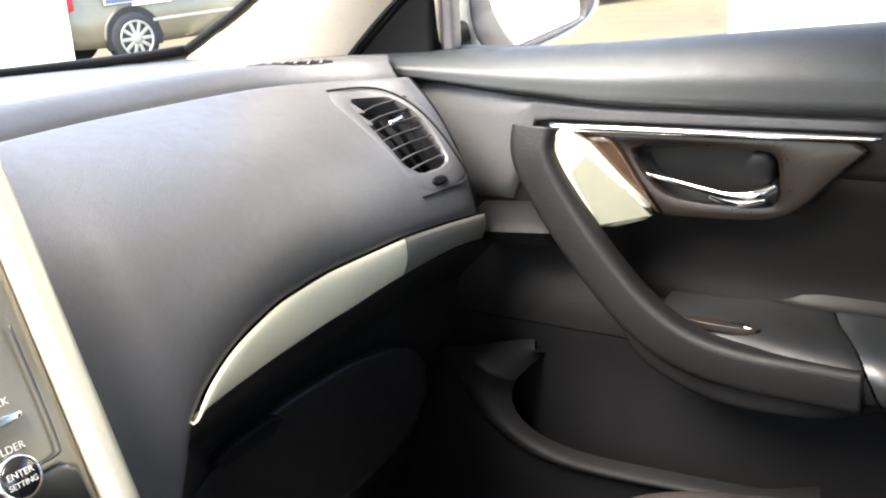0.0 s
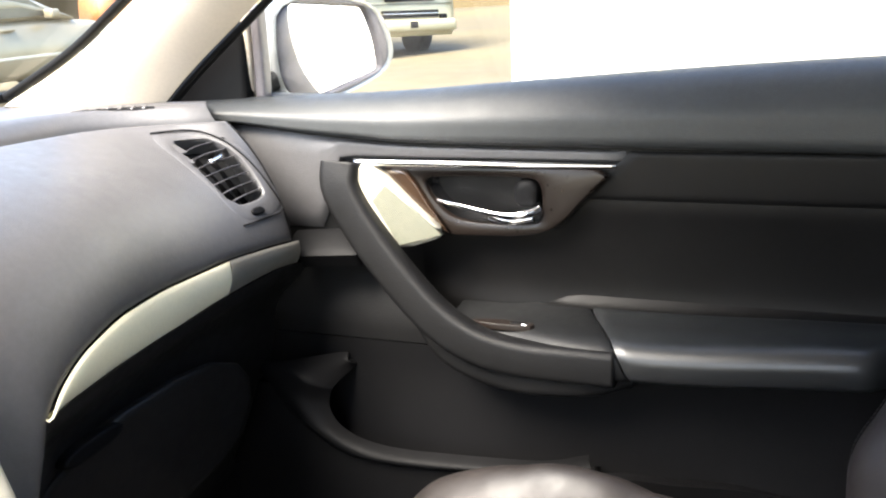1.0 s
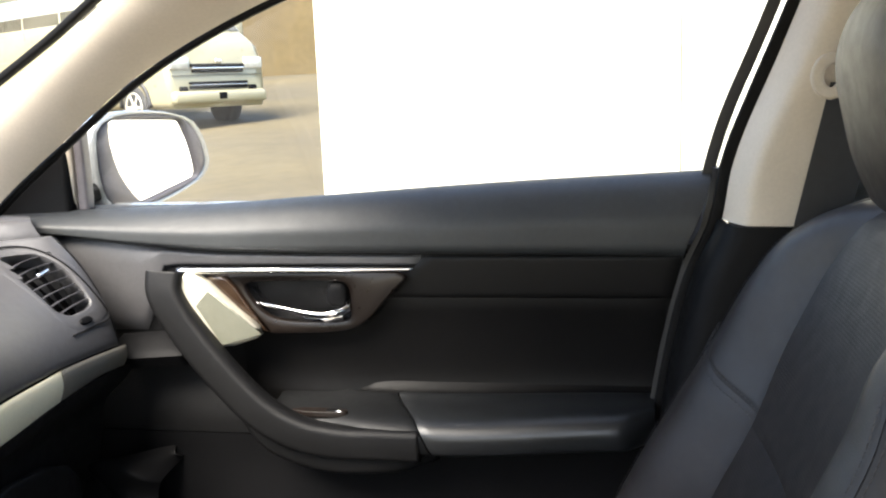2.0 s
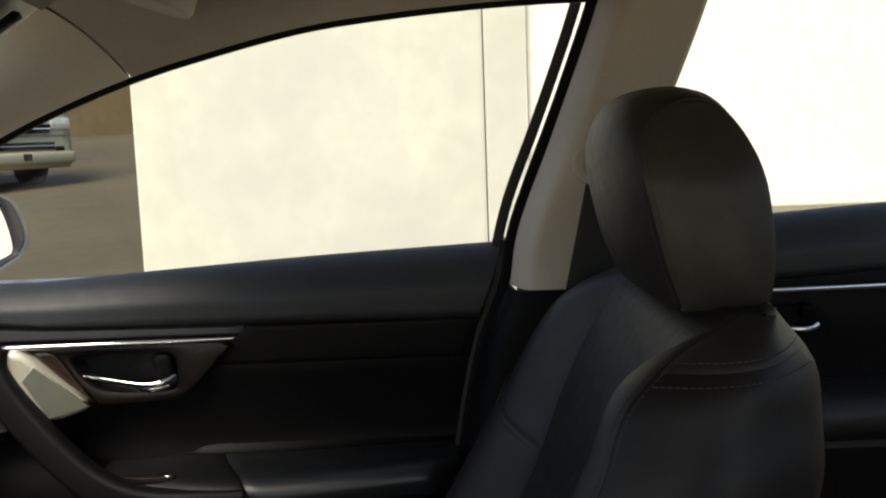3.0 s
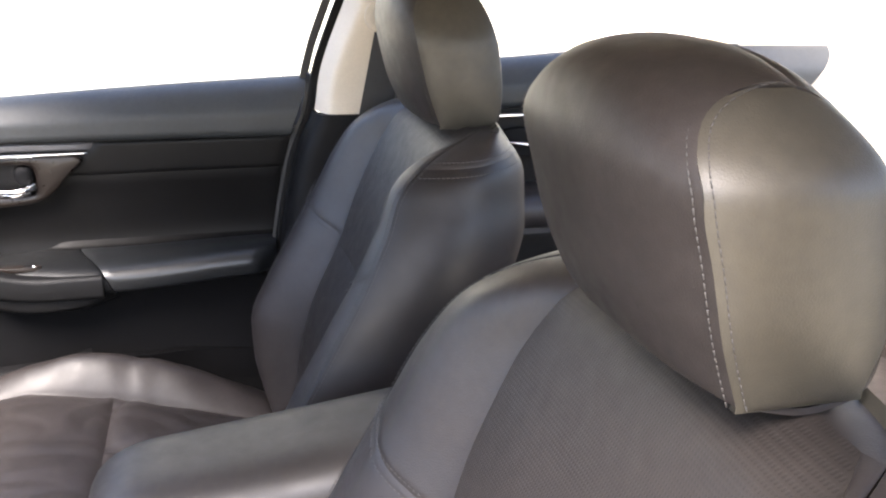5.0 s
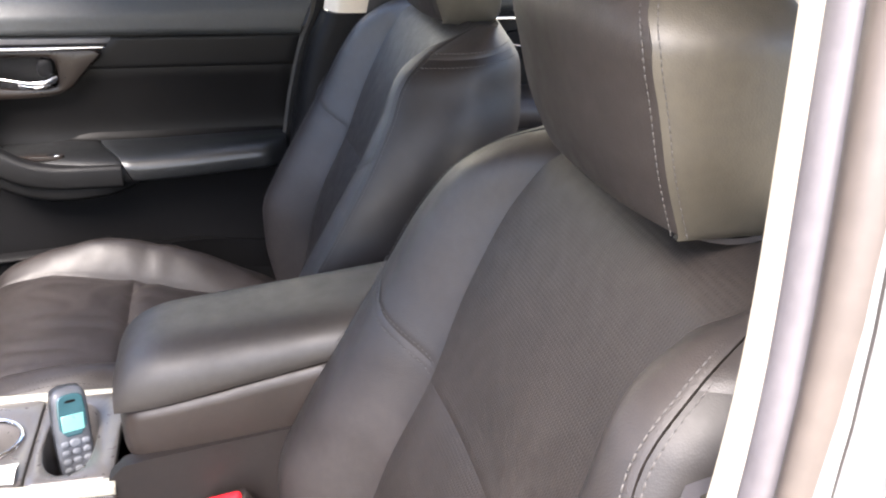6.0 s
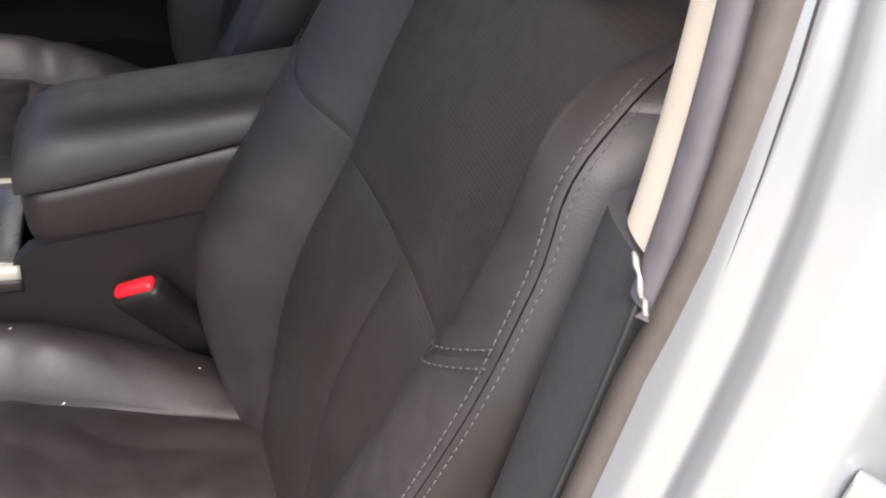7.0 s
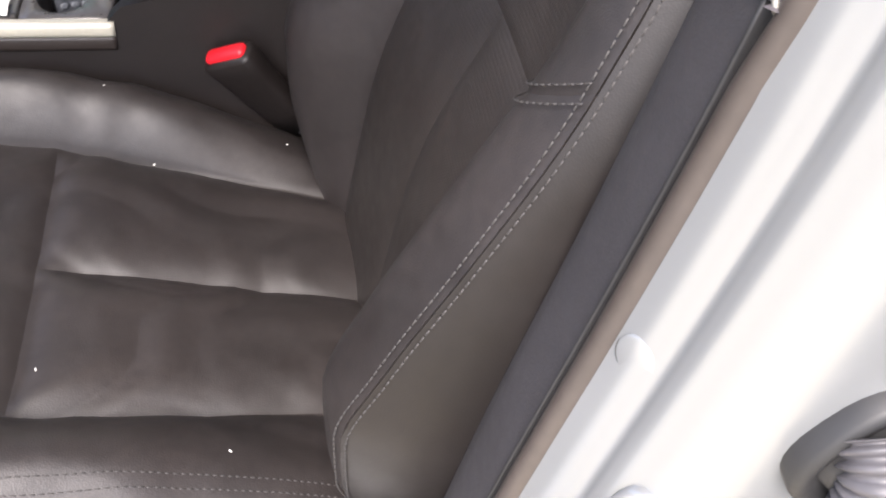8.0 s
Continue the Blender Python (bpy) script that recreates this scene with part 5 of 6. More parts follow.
    return kn, fascia, turn


def lettering(text, size, m, mat, parent):
    data = bpy.data.curves.new("lettering", "FONT")
    data.body, data.size, data.align_x, data.align_y, data.extrude = text, size, "CENTER", "CENTER", 0.0001
    tmp = new("lettering", data)
    me = bpy.data.meshes.new_from_object(tmp.evaluated_get(bpy.context.evaluated_depsgraph_get()))
    bpy.data.objects.remove(tmp)
    me.transform(m)
    me.materials.clear()
    me.materials.append(mat)
    ob = new("lettering", me)
    ob.parent = parent
    return tagged(ob, "pale printed lettering")


knob_ob, fascia_ob, knob_turn = dashboard()
INK = material("pale_print", (0.6, 0.6, 0.58), 0.6, vary=0.02)
lettering("ENTER", 0.0052, knob_turn @ Matrix.Translation((0, 0.0022, 0.0110)), INK, knob_ob)
lettering("SETTING", 0.0043, knob_turn @ Matrix.Translation((0, -0.0034, 0.0110)), INK, knob_ob)
stack_turn = Matrix.Rotation(radians(90 - 21.8), 4, "X")
lettering("FOLDER", 0.0062, Matrix.Translation(stack_at(0.0945, 0.8452, 0.0008)) @ stack_turn, INK, fascia_ob)
lettering("BACK", 0.0062, Matrix.Translation(stack_at(0.0985, 0.8690, 0.0008)) @ stack_turn, INK, fascia_ob)


# ---- seats ----
BACK_C = cubic([(0.43, 0.112), (0.52, 0.100), (0.60, 0.087), (0.66, 0.076), (0.72, 0.058), (0.808, 0.017), (0.90, -0.020), (0.97, -0.054), (1.035, -0.092)])
BACK_E = cubic([(0.43, 0.100), (0.50, 0.124), (0.56, 0.140), (0.60, 0.148), (0.656, 0.150), (0.716, 0.126), (0.789, 0.086), (0.876, 0.038), (0.931, 0.010), (0.98, -0.022), (1.035, -0.092)])
BACK_W = cubic([(0.43, 0.165), (0.50, 0.206), (0.56, 0.238), (0.62, 0.254), (0.70, 0.258), (0.85, 0.252), (0.92, 0.243), (0.97, 0.226), (1.005, 0.198), (1.035, 0.150)])
BACK_B = cubic([(0.43, 0.112), (0.52, 0.124), (0.70, 0.128), (0.81, 0.128), (0.88, 0.137), (0.95, 0.138), (1.0, 0.126), (1.035, 0.108)])
BACK_R = cubic([(0.43, 0.010), (0.60, -0.040), (0.80, -0.116), (0.874, -0.140), (0.93, -0.157), (0.99, -0.160), (1.035, -0.142)])


def half_at(z, a):
    """Half width of the backrest; the door-side shoulder is fuller."""
    return BACK_W(z) + (0.012 * smooth(0.955, 1.025, z) - 0.007 * smooth(0.82, 0.96, z) * smooth(1.02, 0.96, z) if a < 0 else 0.0)


def seam_at(z, a):
    """Half width of the centre panel, a little wider on the door side."""
    return BACK_B(z) if a >= 0 else min(BACK_B(z) + 0.014 + 0.050 * smooth(0.985, 1.034, z), half_at(z, a) - 0.012)


def edge_round(z):
    """How far the bolster's crest stands ahead of its outer seam."""
    return 0.006 - 0.003 * smooth(0.98, 1.03, z)


def back_point(cx, a, z):
    w, b, s = half_at(z, a), seam_at(z, a), abs(a)
    c, e, r = BACK_C(z), BACK_E(z), edge_round(z)
    inner = min(s / b, 1.0)
    y = c + 0.006 * inner * inner
    if a < 0:
        e += 0.010 * smooth(0.92, 0.985, z) * smooth(1.034, 1.005, z)
    if s > b:
        t = min((s - b) / (w - b), 1.0)
        y += (e + r - c - 0.006) * math.sin(math.pi / 2 * min(t / 0.64, 1.0)) ** 1.35 - r * max((t - 0.64) / 0.36, 0.0) ** 2
    curl = max(z - 1.0, 0.0) / 0.034
    return Vector((cx + a, y - 0.024 * curl * curl, z - 0.003 * curl * curl))


def headrest(root, cx, crown):
    """Padded headrest; crown scales the height of its rounded top."""
    prof = [(-0.066, 1.040), (-0.051, 1.080), (-0.042, 1.115), (-0.035, 1.148), (-0.034, 1.170), (-0.042, 1.191), (-0.060, 1.206), (-0.084, 1.212),
            (-0.108, 1.202), (-0.127, 1.170), (-0.138, 1.120), (-0.142, 1.068), (-0.136, 1.040), (-0.104, 1.031)]
    prof = [(y, z if z < 1.12 else 1.12 + (z - 1.12) * crown) for y, z in prof]
    top = max(z for y, z in prof)
    ring = [Vector((p[0], p[1])) for p in spline([(y, z, 0) for y, z in prof + [prof[0]]], 120)]

    def at(t):
        k = t * 120
        i = min(int(k), 119)
        return ring[i].lerp(ring[i + 1], k - i)

    def half_z(z):
        return 0.127 - 0.030 * (1 - crown) - 0.036 * smooth(top - 0.077 * crown * crown, top + 0.006, z) - 0.006 * smooth(1.10, 1.03, z)

    def half(t):
        return half_z(at(t)[1])

    def band(t0, t1):
        def f(u, v):
            t = t0 + (t1 - t0) * v
            p, a = at(t), 2 * u - 1
            front = smooth(-0.10, -0.05, p[0])
            rear = smooth(-0.11, -0.14, p[0])
            up = smooth(top - 0.062 * crown, top - 0.002, p[1])
            bow = 1 - abs(a) ** 2.6
            return Vector((cx + a * half(t), p[0] + 0.018 * bow * front - 0.012 * bow * rear, p[1] + 0.012 * bow * up))
        return f
    head = part("headrest", pillow(band(0.0, 0.536), 30, 40, 0.0015, (0, 1, 0.4), 0.010, 10, 60), LEATHER, root, "padded black leather headrest")
    part("rear_cover", pillow(band(0.536, 0.857), 20, 30, 0.002, (0, -1, 0.1), 0.008, 14, 40), LEATHER, head)
    part("under_cover", pillow(band(0.857, 0.995), 20, 12, 0.0, (0, 0, -1), 0.004, 14, 40), LEATHER, head)
    fore = cubic([(p[1], p[0]) for p in prof[:7]] + [(top - 0.0015, -0.076)])
    aft = cubic([(p[1], p[0]) for p in reversed(prof[8:13])] + [(top - 0.0015, -0.090)])

    for s in (-1, 1):
        def side(u, v):
            z = 1.036 + (top - 0.0025 - 1.036) * v
            y0, y1 = fore(z), aft(z)
            return Vector((cx + s * (half_z(z) + 0.011 * (4 * u * (1 - u)) ** 0.9 * (4 * v * (1 - v)) ** 0.5), y0 + (y1 - y0) * u, z))
        part("side_cover", pillow(side, 24, 36, 0.001, (s, 0, 0), 0.006, 10, 10), LEATHER_LIT, head, "smooth leather side cover")
        for off in (-0.004, 0.004):
            line = [Vector((cx + s * (half(t) + (0.0028 if off > 0 else -0.004)), at(t)[0] + (-0.004 if off > 0 else 0.003), at(t)[1])) for t in [0.50 * k / 60 for k in range(61)]]
            part("stitching", stitches(line, (s * 0.7, 0.7, 0), 0.0036, 0.0010, 0.0004), THREAD, head, "pale seam stitching")
        part("post", sweep([(cx + s * 0.062, -0.118, 1.00), (cx + s * 0.062, -0.120, 1.055)], disc(0.006, 12), 2, (0, 1, 0)), CHROME, root, "chrome headrest post")
        part("post_collar", turned(lathe([(0.012, 0.0), (0.012, 0.008), (0.009, 0.010)], 16), Matrix.Translation((cx + s * 0.062, -0.118, 1.032))), HARD, root)


def backrest(root, cx, wrap_seam):
    Z0, ZT = 0.43, 1.034
    seam = 0.809

    def centre(a0, a1, z0, z1):
        def f(u, v):
            z = z0 + (z1 - z0) * v
            k = a0 + (a1 - a0) * u
            return back_point(cx, seam_at(z, k) * k, z)
        return f
    part("backrest_panel", pillow(centre(-1, 1, seam, ZT), 24, 36, 0.0015, (0, 1, 0.3), 0.010, 6, 80), PERFORATED, root, "perforated leather upper panel")
    part("lumbar_panel", pillow(centre(-1, -0.2, Z0, seam), 14, 36, 0.0035, (0, 1, 0.3), 0.012, 6, 16), PERFORATED, root, "perforated leather lumbar panel")
    part("lumbar_panel", pillow(centre(-0.2, 1, Z0, seam), 14, 36, 0.0035, (0, 1, 0.3), 0.012, 6, 16), PERFORATED, root, "perforated leather lumbar panel")
    for s in (-1, 1):
        def wing(lo, hi):
            def f(u, v):
                z0 = Z0 if lo is None else (seam + 0.011 + 0.056 * u + (0.011 if s < 0 else 0.0))
                z1 = ZT if hi is None else (seam + 0.011 + 0.056 * u + (0.011 if s < 0 else 0.0))
                z = z0 + (z1 - z0) * v
                b, w = seam_at(z, s), half_at(z, s)
                return back_point(cx, s * (b + (w - b) * u), z)
            return f
        part("bolster", pillow(wing(None, 1), 24, 40, 0.0012, (s * 0.3, 1, 0.2), 0.012, 8, 60), LEATHER, root, "black leather side bolster")
        part("shoulder_bolster", pillow(wing(1, None), 24, 34, 0.0012, (s * 0.3, 1, 0.3), 0.012, 8, 60), LEATHER, root, "black leather shoulder bolster")

        def cut(u):
            """Height of the seam across the shoulder, where the side panel ends."""
            return 1.000 + 0.010 * u

        def flank(lo):
            def f(u, v):
                z = Z0 + (cut(u) - Z0) * v if lo else cut(u) + (ZT - cut(u)) * v
                y0, y1 = back_point(cx, s * half_at(z, s), z).y, BACK_R(z)
                y = y0 + (y1 - y0) * u
                full = 0.022 + (0.010 * smooth(0.80, 0.93, z) if s < 0 else 0.0)
                return Vector((cx + s * (half_at(z, s) + full * math.sin(math.pi * min(u * 0.9 + 0.02, 1)) - 0.028 * u * u), y, z))
            return f
        part("side_panel", pillow(flank(True), 16, 40, 0.002, (s, 0, 0), 0.012, 16, 60), LEATHER_SHADED, root, "smooth leather side panel, shade put into its colour")
        part("shoulder_wrap", pillow(flank(False), 16, 14, 0.001, (s, 0, 0.3), 0.008, 30, 10), LEATHER, root, "leather shoulder wrap")
        for dv in ((0.986, 1.012) if wrap_seam or s > 0 else ()):
            pts = [flank(True)(k / 30, dv) + Vector((s * 0.0022, 0, 0)) for k in range(1, 30)]
            part("stitching", stitches(pts, (s, 0, 0), 0.0042, 0.0012, 0.0005), THREAD, root, "pale seam stitching")
        for off in (-0.0048, 0.005):
            pts = []
            for k in range(90):
                z = 0.50 + 0.52 * k / 89
                p = back_point(cx, s * (half_at(z, s) + min(off, 0)), z)
                if off > 0:
                    p = back_point(cx, s * half_at(z, s), z) + Vector((s * 0.0032, -0.0046, 0))
                pts.append(p + Vector((s * 0.001, 0.0018, 0.0)))
            part("stitching", stitches(pts, (s * 0.6, 0.8, 0), 0.0042, 0.0012, 0.0005), THREAD, root, "pale seam stitching")
        for dz in (-0.0048, 0.0048):
            pts = []
            for k in range(24):
                u = k / 23
                z = (seam + 0.011 + 0.056 * u + (0.011 if s < 0 else 0.0)) + dz
                b, w = seam_at(z, s), half_at(z, s)
                pts.append(back_point(cx, s * (b + (w - b) * u), z) + Vector((0, 0.0034, 0.0008)))
            part("stitching", stitches(pts, (0, 0.95, 0.3), 0.0042, 0.0012, 0.0005), THREAD, root, "pale seam stitching")

    def rear(u, v):
        z = 0.40 + (ZT - 0.40) * v
        a = 2 * u - 1
        return Vector((cx + a * (half_at(z, a) - 0.024), BACK_R(z) - 0.018 * (1 - a * a), z))
    part("back_cover", pillow(rear, 16, 26, 0.0, (0, -1, 0), 0.01, 40, 40), LEATHER_LIT, root, "plain leather back cover")

    def cap(u, v):
        a = 2 * u - 1
        p = back_point(cx, a * half_at(ZT, a), ZT) + Vector((0, 0.004, -0.005))
        q = Vector((cx + a * (half_at(ZT, a) - 0.022), BACK_R(ZT) - 0.018 * (1 - a * a), ZT))
        return p.lerp(q + Vector((0, 0, -0.006)), v) + Vector((0, 0, 0.004 * math.sin(math.pi * v) * (1 - a ** 4)))
    part("top_cap", pillow(cap, 24, 12, 0.0005, (0, 0, 1), 0.01, 14, 14), LEATHER, root, "leather top of the backrest")


CUSH_Z = cubic([(0.06, 0.474), (0.10, 0.488), (0.20, 0.514), (0.30, 0.539), (0.40, 0.561), (0.50, 0.573), (0.57, 0.563), (0.61, 0.535), (0.63, 0.49)])
CUSH_H = cubic([(0.06, 0.008), (0.12, 0.020), (0.20, 0.040), (0.30, 0.060), (0.40, 0.060), (0.50, 0.036), (0.60, 0.012), (0.63, 0.0)])
CUSH_B = cubic([(0.06, 0.124), (0.20, 0.138), (0.40, 0.156), (0.63, 0.165)])


def folds(a, y):
    """Shallow creases worn into the seat leather, in metres."""
    warp = 0.9 * math.sin(31 * y + 17 * a) + 0.6 * math.sin(53 * a - 11 * y + 1.3)
    slow = 0.5 + 0.5 * math.sin(19 * a + 13 * y + 0.7 + 0.5 * warp)
    ridge = math.sin(72 * y + 34 * a + 2.2 * warp)
    cross = math.sin(95 * a - 28 * y + 1.7 * warp + 0.4)
    pucker = 0.0022 * smooth(0.15, 0.09, y) * smooth(0.10, 0.15, abs(a)) * math.sin(150 * a + 210 * y) * math.sin(60 * y + 1.0)
    return 0.0019 * slow * ridge * abs(ridge) + 0.0012 * (1 - slow) * cross * abs(cross) + pucker


def cushion_point(cx, a, y):
    s, b, w = abs(a), CUSH_B(y) + (0.022 if a > 0 else -0.012), 0.258
    z = CUSH_Z(y)
    if s > b:
        t = (s - b) / (w - b)
        z += CUSH_H(y) * math.sin(math.pi * min(0.86 * t, 0.86)) ** 0.9 - 0.012 * t * t
    else:
        z += 0.004 * (s / b) ** 2
    return Vector((cx + a, y, z + folds(a + 0.2 * cx, y)))


def cushion(root, cx):
    yb, ys, yf = 0.06, 0.376, 0.628

    def centre(k0, k1, y0, y1):
        def f(u, v):
            y = y0 + (y1 - y0) * v
            k = k0 + (k1 - k0) * u
            return cushion_point(cx, k * (CUSH_B(y) + (0.022 if k > 0 else -0.012)), y)
        return f
    part("cushion_panel", pillow(centre(-1, 0.10, yb, ys), 40, 56, 0.014, (0, 0, 1), 0.014, 4, 14), LEATHER, root, "padded leather seat panel")
    part("cushion_panel", pillow(centre(0.10, 1, yb, ys), 36, 56, 0.013, (0, 0, 1), 0.014, 4, 14), LEATHER, root, "padded leather seat panel")
    part("thigh_panel", pillow(centre(-1, 1, ys, yf), 56, 44, 0.008, (0, 0.2, 1), 0.014, 10, 8), LEATHER, root, "padded leather thigh panel")
    for s in (-1, 1):
        def wing(u, v):
            y = yb + (yf - yb) * v
            b = CUSH_B(y) + (0.022 if s > 0 else -0.012)
            return cushion_point(cx, s * (b + (0.258 - b) * u), y)
        part("cushion_bolster", pillow(wing, 30, 76, 0.003, (s * 0.3, 0, 1), 0.014, 14, 30), LEATHER, root, "black leather cushion bolster")

        def side(u, v):
            y = yb + (yf - yb) * v
            p = cushion_point(cx, s * 0.258, y)
            return Vector((p.x + s * 0.014 * math.sin(math.pi * u), y, p.z + (0.385 - p.z) * u))
        part("cushion_side", pillow(side, 10, 30, 0.001, (s, 0, 0), 0.01, 14, 30), LEATHER_LIT, root, "smooth leather cushion side")
        for da in ((0.236, 0.245) if s < 0 else ()):
            pts = [cushion_point(cx, s * (da - 0.012 - 0.022 * smooth(0.40, 0.10, 0.10 + 0.46 * k / 60)), 0.10 + 0.46 * k / 60) + Vector((0, 0, 0.0036)) for k in range(61)]
            part("stitching", stitches(pts, (0, 0, 1), 0.0042, 0.0012, 0.0005), THREAD, root, "pale seam stitching")

    def front(u, v):
        a = (2 * u - 1) * 0.256
        p = cushion_point(cx, a, yf)
        return Vector((p.x, yf + 0.02 * math.sin(math.pi * v), p.z + (0.385 - p.z) * v))
    part("cushion_front", pillow(front, 20, 8, 0.002, (0, 1, 0), 0.01), LEATHER_LIT, root)
    part("seat_base", box((cx - 0.235, 0.02, 0.298), (cx + 0.235, 0.58, 0.40), 0.02), HARD, root, "black plastic seat base")
    for s in (-1, 1):
        part("seat_valance", box((cx + s * 0.255 - 0.012, -0.02, 0.33), (cx + s * 0.255 + 0.012, 0.52, 0.44), 0.010), HARD, root, "black plastic seat valance")


def front_seat(cx, crown, label):
    root = thing("front_seat", (cx, 0.25, 0.30), label, "car seat", "front seats")
    backrest(root, cx, crown == 1.0)
    headrest(root, cx, crown)
    cushion(root, cx)
    return root


driver_seat = front_seat(-0.37, 0.78, "black leather driver seat with perforated centre and pale stitching")
passenger_seat = front_seat(-0.37, 1.0, "black leather passenger seat beside the closed door")
passenger_seat.location += Vector((0.742, -0.021, 0.008))
for child in passenger_seat.children:
    if child.name.startswith("headrest"):
        child.location += Vector((0, -0.010, -0.009))


def rear_seat():
    root = thing("rear_seat", (0, -0.9, 0.30), "black leather rear bench with a low headrest", "car seat")
    def back(u, v):
        z = 0.42 + 0.56 * v
        a = 2 * u - 1
        return Vector((a * 0.64, -1.12 - 0.24 * v + 0.03 * math.sin(math.pi * (abs(a) * 1.5 % 1)), z))
    part("backrest", pillow(back, 30, 16, 0.02, (0, 1, 0.3), 0.03), LEATHER, root)
    def base(u, v):
        a = 2 * u - 1
        return Vector((a * 0.64, -1.14 + 0.50 * v, 0.46 + 0.03 * v))
    part("cushion", pillow(base, 24, 12, 0.02, (0, 0, 1), 0.05), LEATHER, root)
    part("cushion_front", pillow(lambda u, v: Vector(((2 * u - 1) * 0.64, -0.63 + 0.02 * v, 0.30 + 0.19 * v)), 16, 6, 0.005, (0, 1, 0), 0.02), LEATHER_LIT, root)
    for x in (-0.36, 0.36):
        loop = soften([(-0.13, 0.99), (0.13, 0.99), (0.12, 1.14), (-0.12, 1.14)], 3)
        part("headrest", plate(loop, lambda a, z, h: Vector((x + a, -1.42 + h + 0.1 * (1.0 - z), z)), 0.08, 0.02), LEATHER, root, "low black leather headrest")


rear_seat()

# ---- centre console ----
TX0, TX1 = -0.118, 0.052


def console():
    root = thing("centre_console", (-0.03, 0.3, 0.30), "black centre console with metallic tray and padded armrest", "console")

    def at_z(z0):
        return lambda a, b, h: Vector((a, b, z0 + h))
    for s, x in ((-1, TX0), (1, TX1)):
        def flank(u, v):
            y = -0.20 + 0.86 * u
            top = 0.674 + 0.13 * max(0.30 - y, 0.0) - 0.029 * smooth(0.30, 0.335, y) + 0.02 * smooth(0.45, 0.66, y)
            return Vector((x + s * (0.004 + 0.012 * (1 - v)), y, 0.30 + (top - 0.30) * v))
        part("side_wall", pillow(flank, 40, 12, 0.0, (s, 0, 0), 0.02, 60, 60), CONSOLE, root, "dark brown-black console side")
    slot = soften([(-0.104, 0.342), (0.034, 0.342), (0.030, 0.394), (-0.100, 0.394)], 2)
    part("phone_tray", ring_plate([(TX0 + 0.004, 0.318), (TX1 - 0.002, 0.318), (TX1 - 0.002, 0.404), (TX0 + 0.004, 0.404)], slot, at_z(0.652), 0.004, 60, 0.07), TRAY, root, "metallic tray surround")
    part("tray_floor", plate(slot, at_z(0.583), 0.002), RUBBER, root, "dark tray floor")
    cup = [(-0.028 + 0.040 * math.cos(a), 0.458 + 0.040 * math.sin(a)) for a in [2 * math.pi * k / 32 for k in range(32)]]
    part("cup_holder", ring_plate([(TX0 + 0.004, 0.406), (TX1 - 0.002, 0.406), (TX1 - 0.002, 0.512), (TX0 + 0.004, 0.512)], cup, at_z(0.652), 0.004, 60, 0.08), TRAY, root, "metallic cup holder surround")
    part("cup_floor", plate(cup, at_z(0.574), 0.002), RUBBER, root, "dark cup floor")
    part("cup_ring", sweep([(x, y, 0.657) for x, y in cup], disc(0.003, 8), 0, (0, 0, 1), closed=True), CHROME, root, "chrome cup ring")
    part("front_tray", plate([(TX0 + 0.004, 0.514), (TX1 - 0.002, 0.514), (TX1 - 0.002, 0.70), (TX0 + 0.004, 0.70)], at_z(0.652), 0.004), TRAY, root, "metallic shifter surround")
    for s, x in ((-1, TX0), (1, TX1)):
        line = [(x + s * 0.002, 0.316, 0.648), (x + s * 0.003, 0.40, 0.650), (x + s * 0.003, 0.50, 0.652), (x + s * 0.003, 0.68, 0.660)]
        part("side_blade", sweep(line, rounded(0.014, 0.016, 0.005), 30), SATIN, root, "satin silver side blade")
        part("blade_skirt", sweep([(p[0] - s * 0.001, p[1], p[2] - 0.015) for p in line], rounded(0.012, 0.016, 0.004), 30), BIN, root, "brown strip under the blade")

    # armrest: bin body with a padded lid
    def shell(z0, z1, grow, y_back=-0.16):
        def loop():
            xc, hw = (TX0 + TX1) / 2, (TX1 - TX0) / 2 + grow
            y1 = 0.312 + grow
            return soften([(xc - hw, y_back), (xc + hw, y_back), (xc + hw, y1 - 0.035), (xc + hw - 0.02, y1), (xc - hw + 0.02, y1), (xc - hw, y1 - 0.035)], 2)
        return loop()
    def loft(loop, rows):
        bm = bmesh.new()
        c = Vector((-0.033, 0.08))
        rings = []
        for k, z, tilt in rows:
            ring = []
            for p in loop:
                q = c + (Vector(p) - c) * k if k < 1 else Vector(p)
                d = Vector(p) - c
                inset = (1 - k)
                q = Vector((p[0] - (0.085 * inset if p[0] > c.x else -0.085 * inset) * min(abs(d.x) / 0.05, 1), p[1] - 0.085 * inset * (1 if p[1] > 0.2 else 0)))
                ring.append(bm.verts.new((q.x, q.y, z + tilt * (0.30 - p[1]))))
            rings.append(ring)
        for r0, r1 in zip(rings, rings[1:]):
            for i in range(len(loop)):
                bm.faces.new((r0[i], r0[(i + 1) % len(loop)], r1[(i + 1) % len(loop)], r1[i]))
        bm.faces.new(rings[-1])
        bm.faces.new(rings[0][::-1])
        return bm
    fine = resample(shell(0, 0, 0.0), 96)
    part("armrest_bin", loft(fine, [(0.86, 0.650, 0.06), (0.955, 0.664, 0.10), (0.99, 0.674, 0.13), (1.0, 0.690, 0.16), (1.0, 0.711, 0.19), (0.985, 0.721, 0.20), (0.93, 0.724, 0.20)]), BIN, root, "leather wrapped armrest bin")
    xc, hw = (TX0 + TX1) / 2 - 0.009, (TX1 - TX0) / 2 - 0.008

    def lid_top(u, v):
        y = -0.16 + 0.4705 * u
        e = max(0.0, (y - 0.245) / 0.069)
        g = math.sqrt(max(1 - e ** 2.4, 0.0))
        a = math.pi * (1 - v)
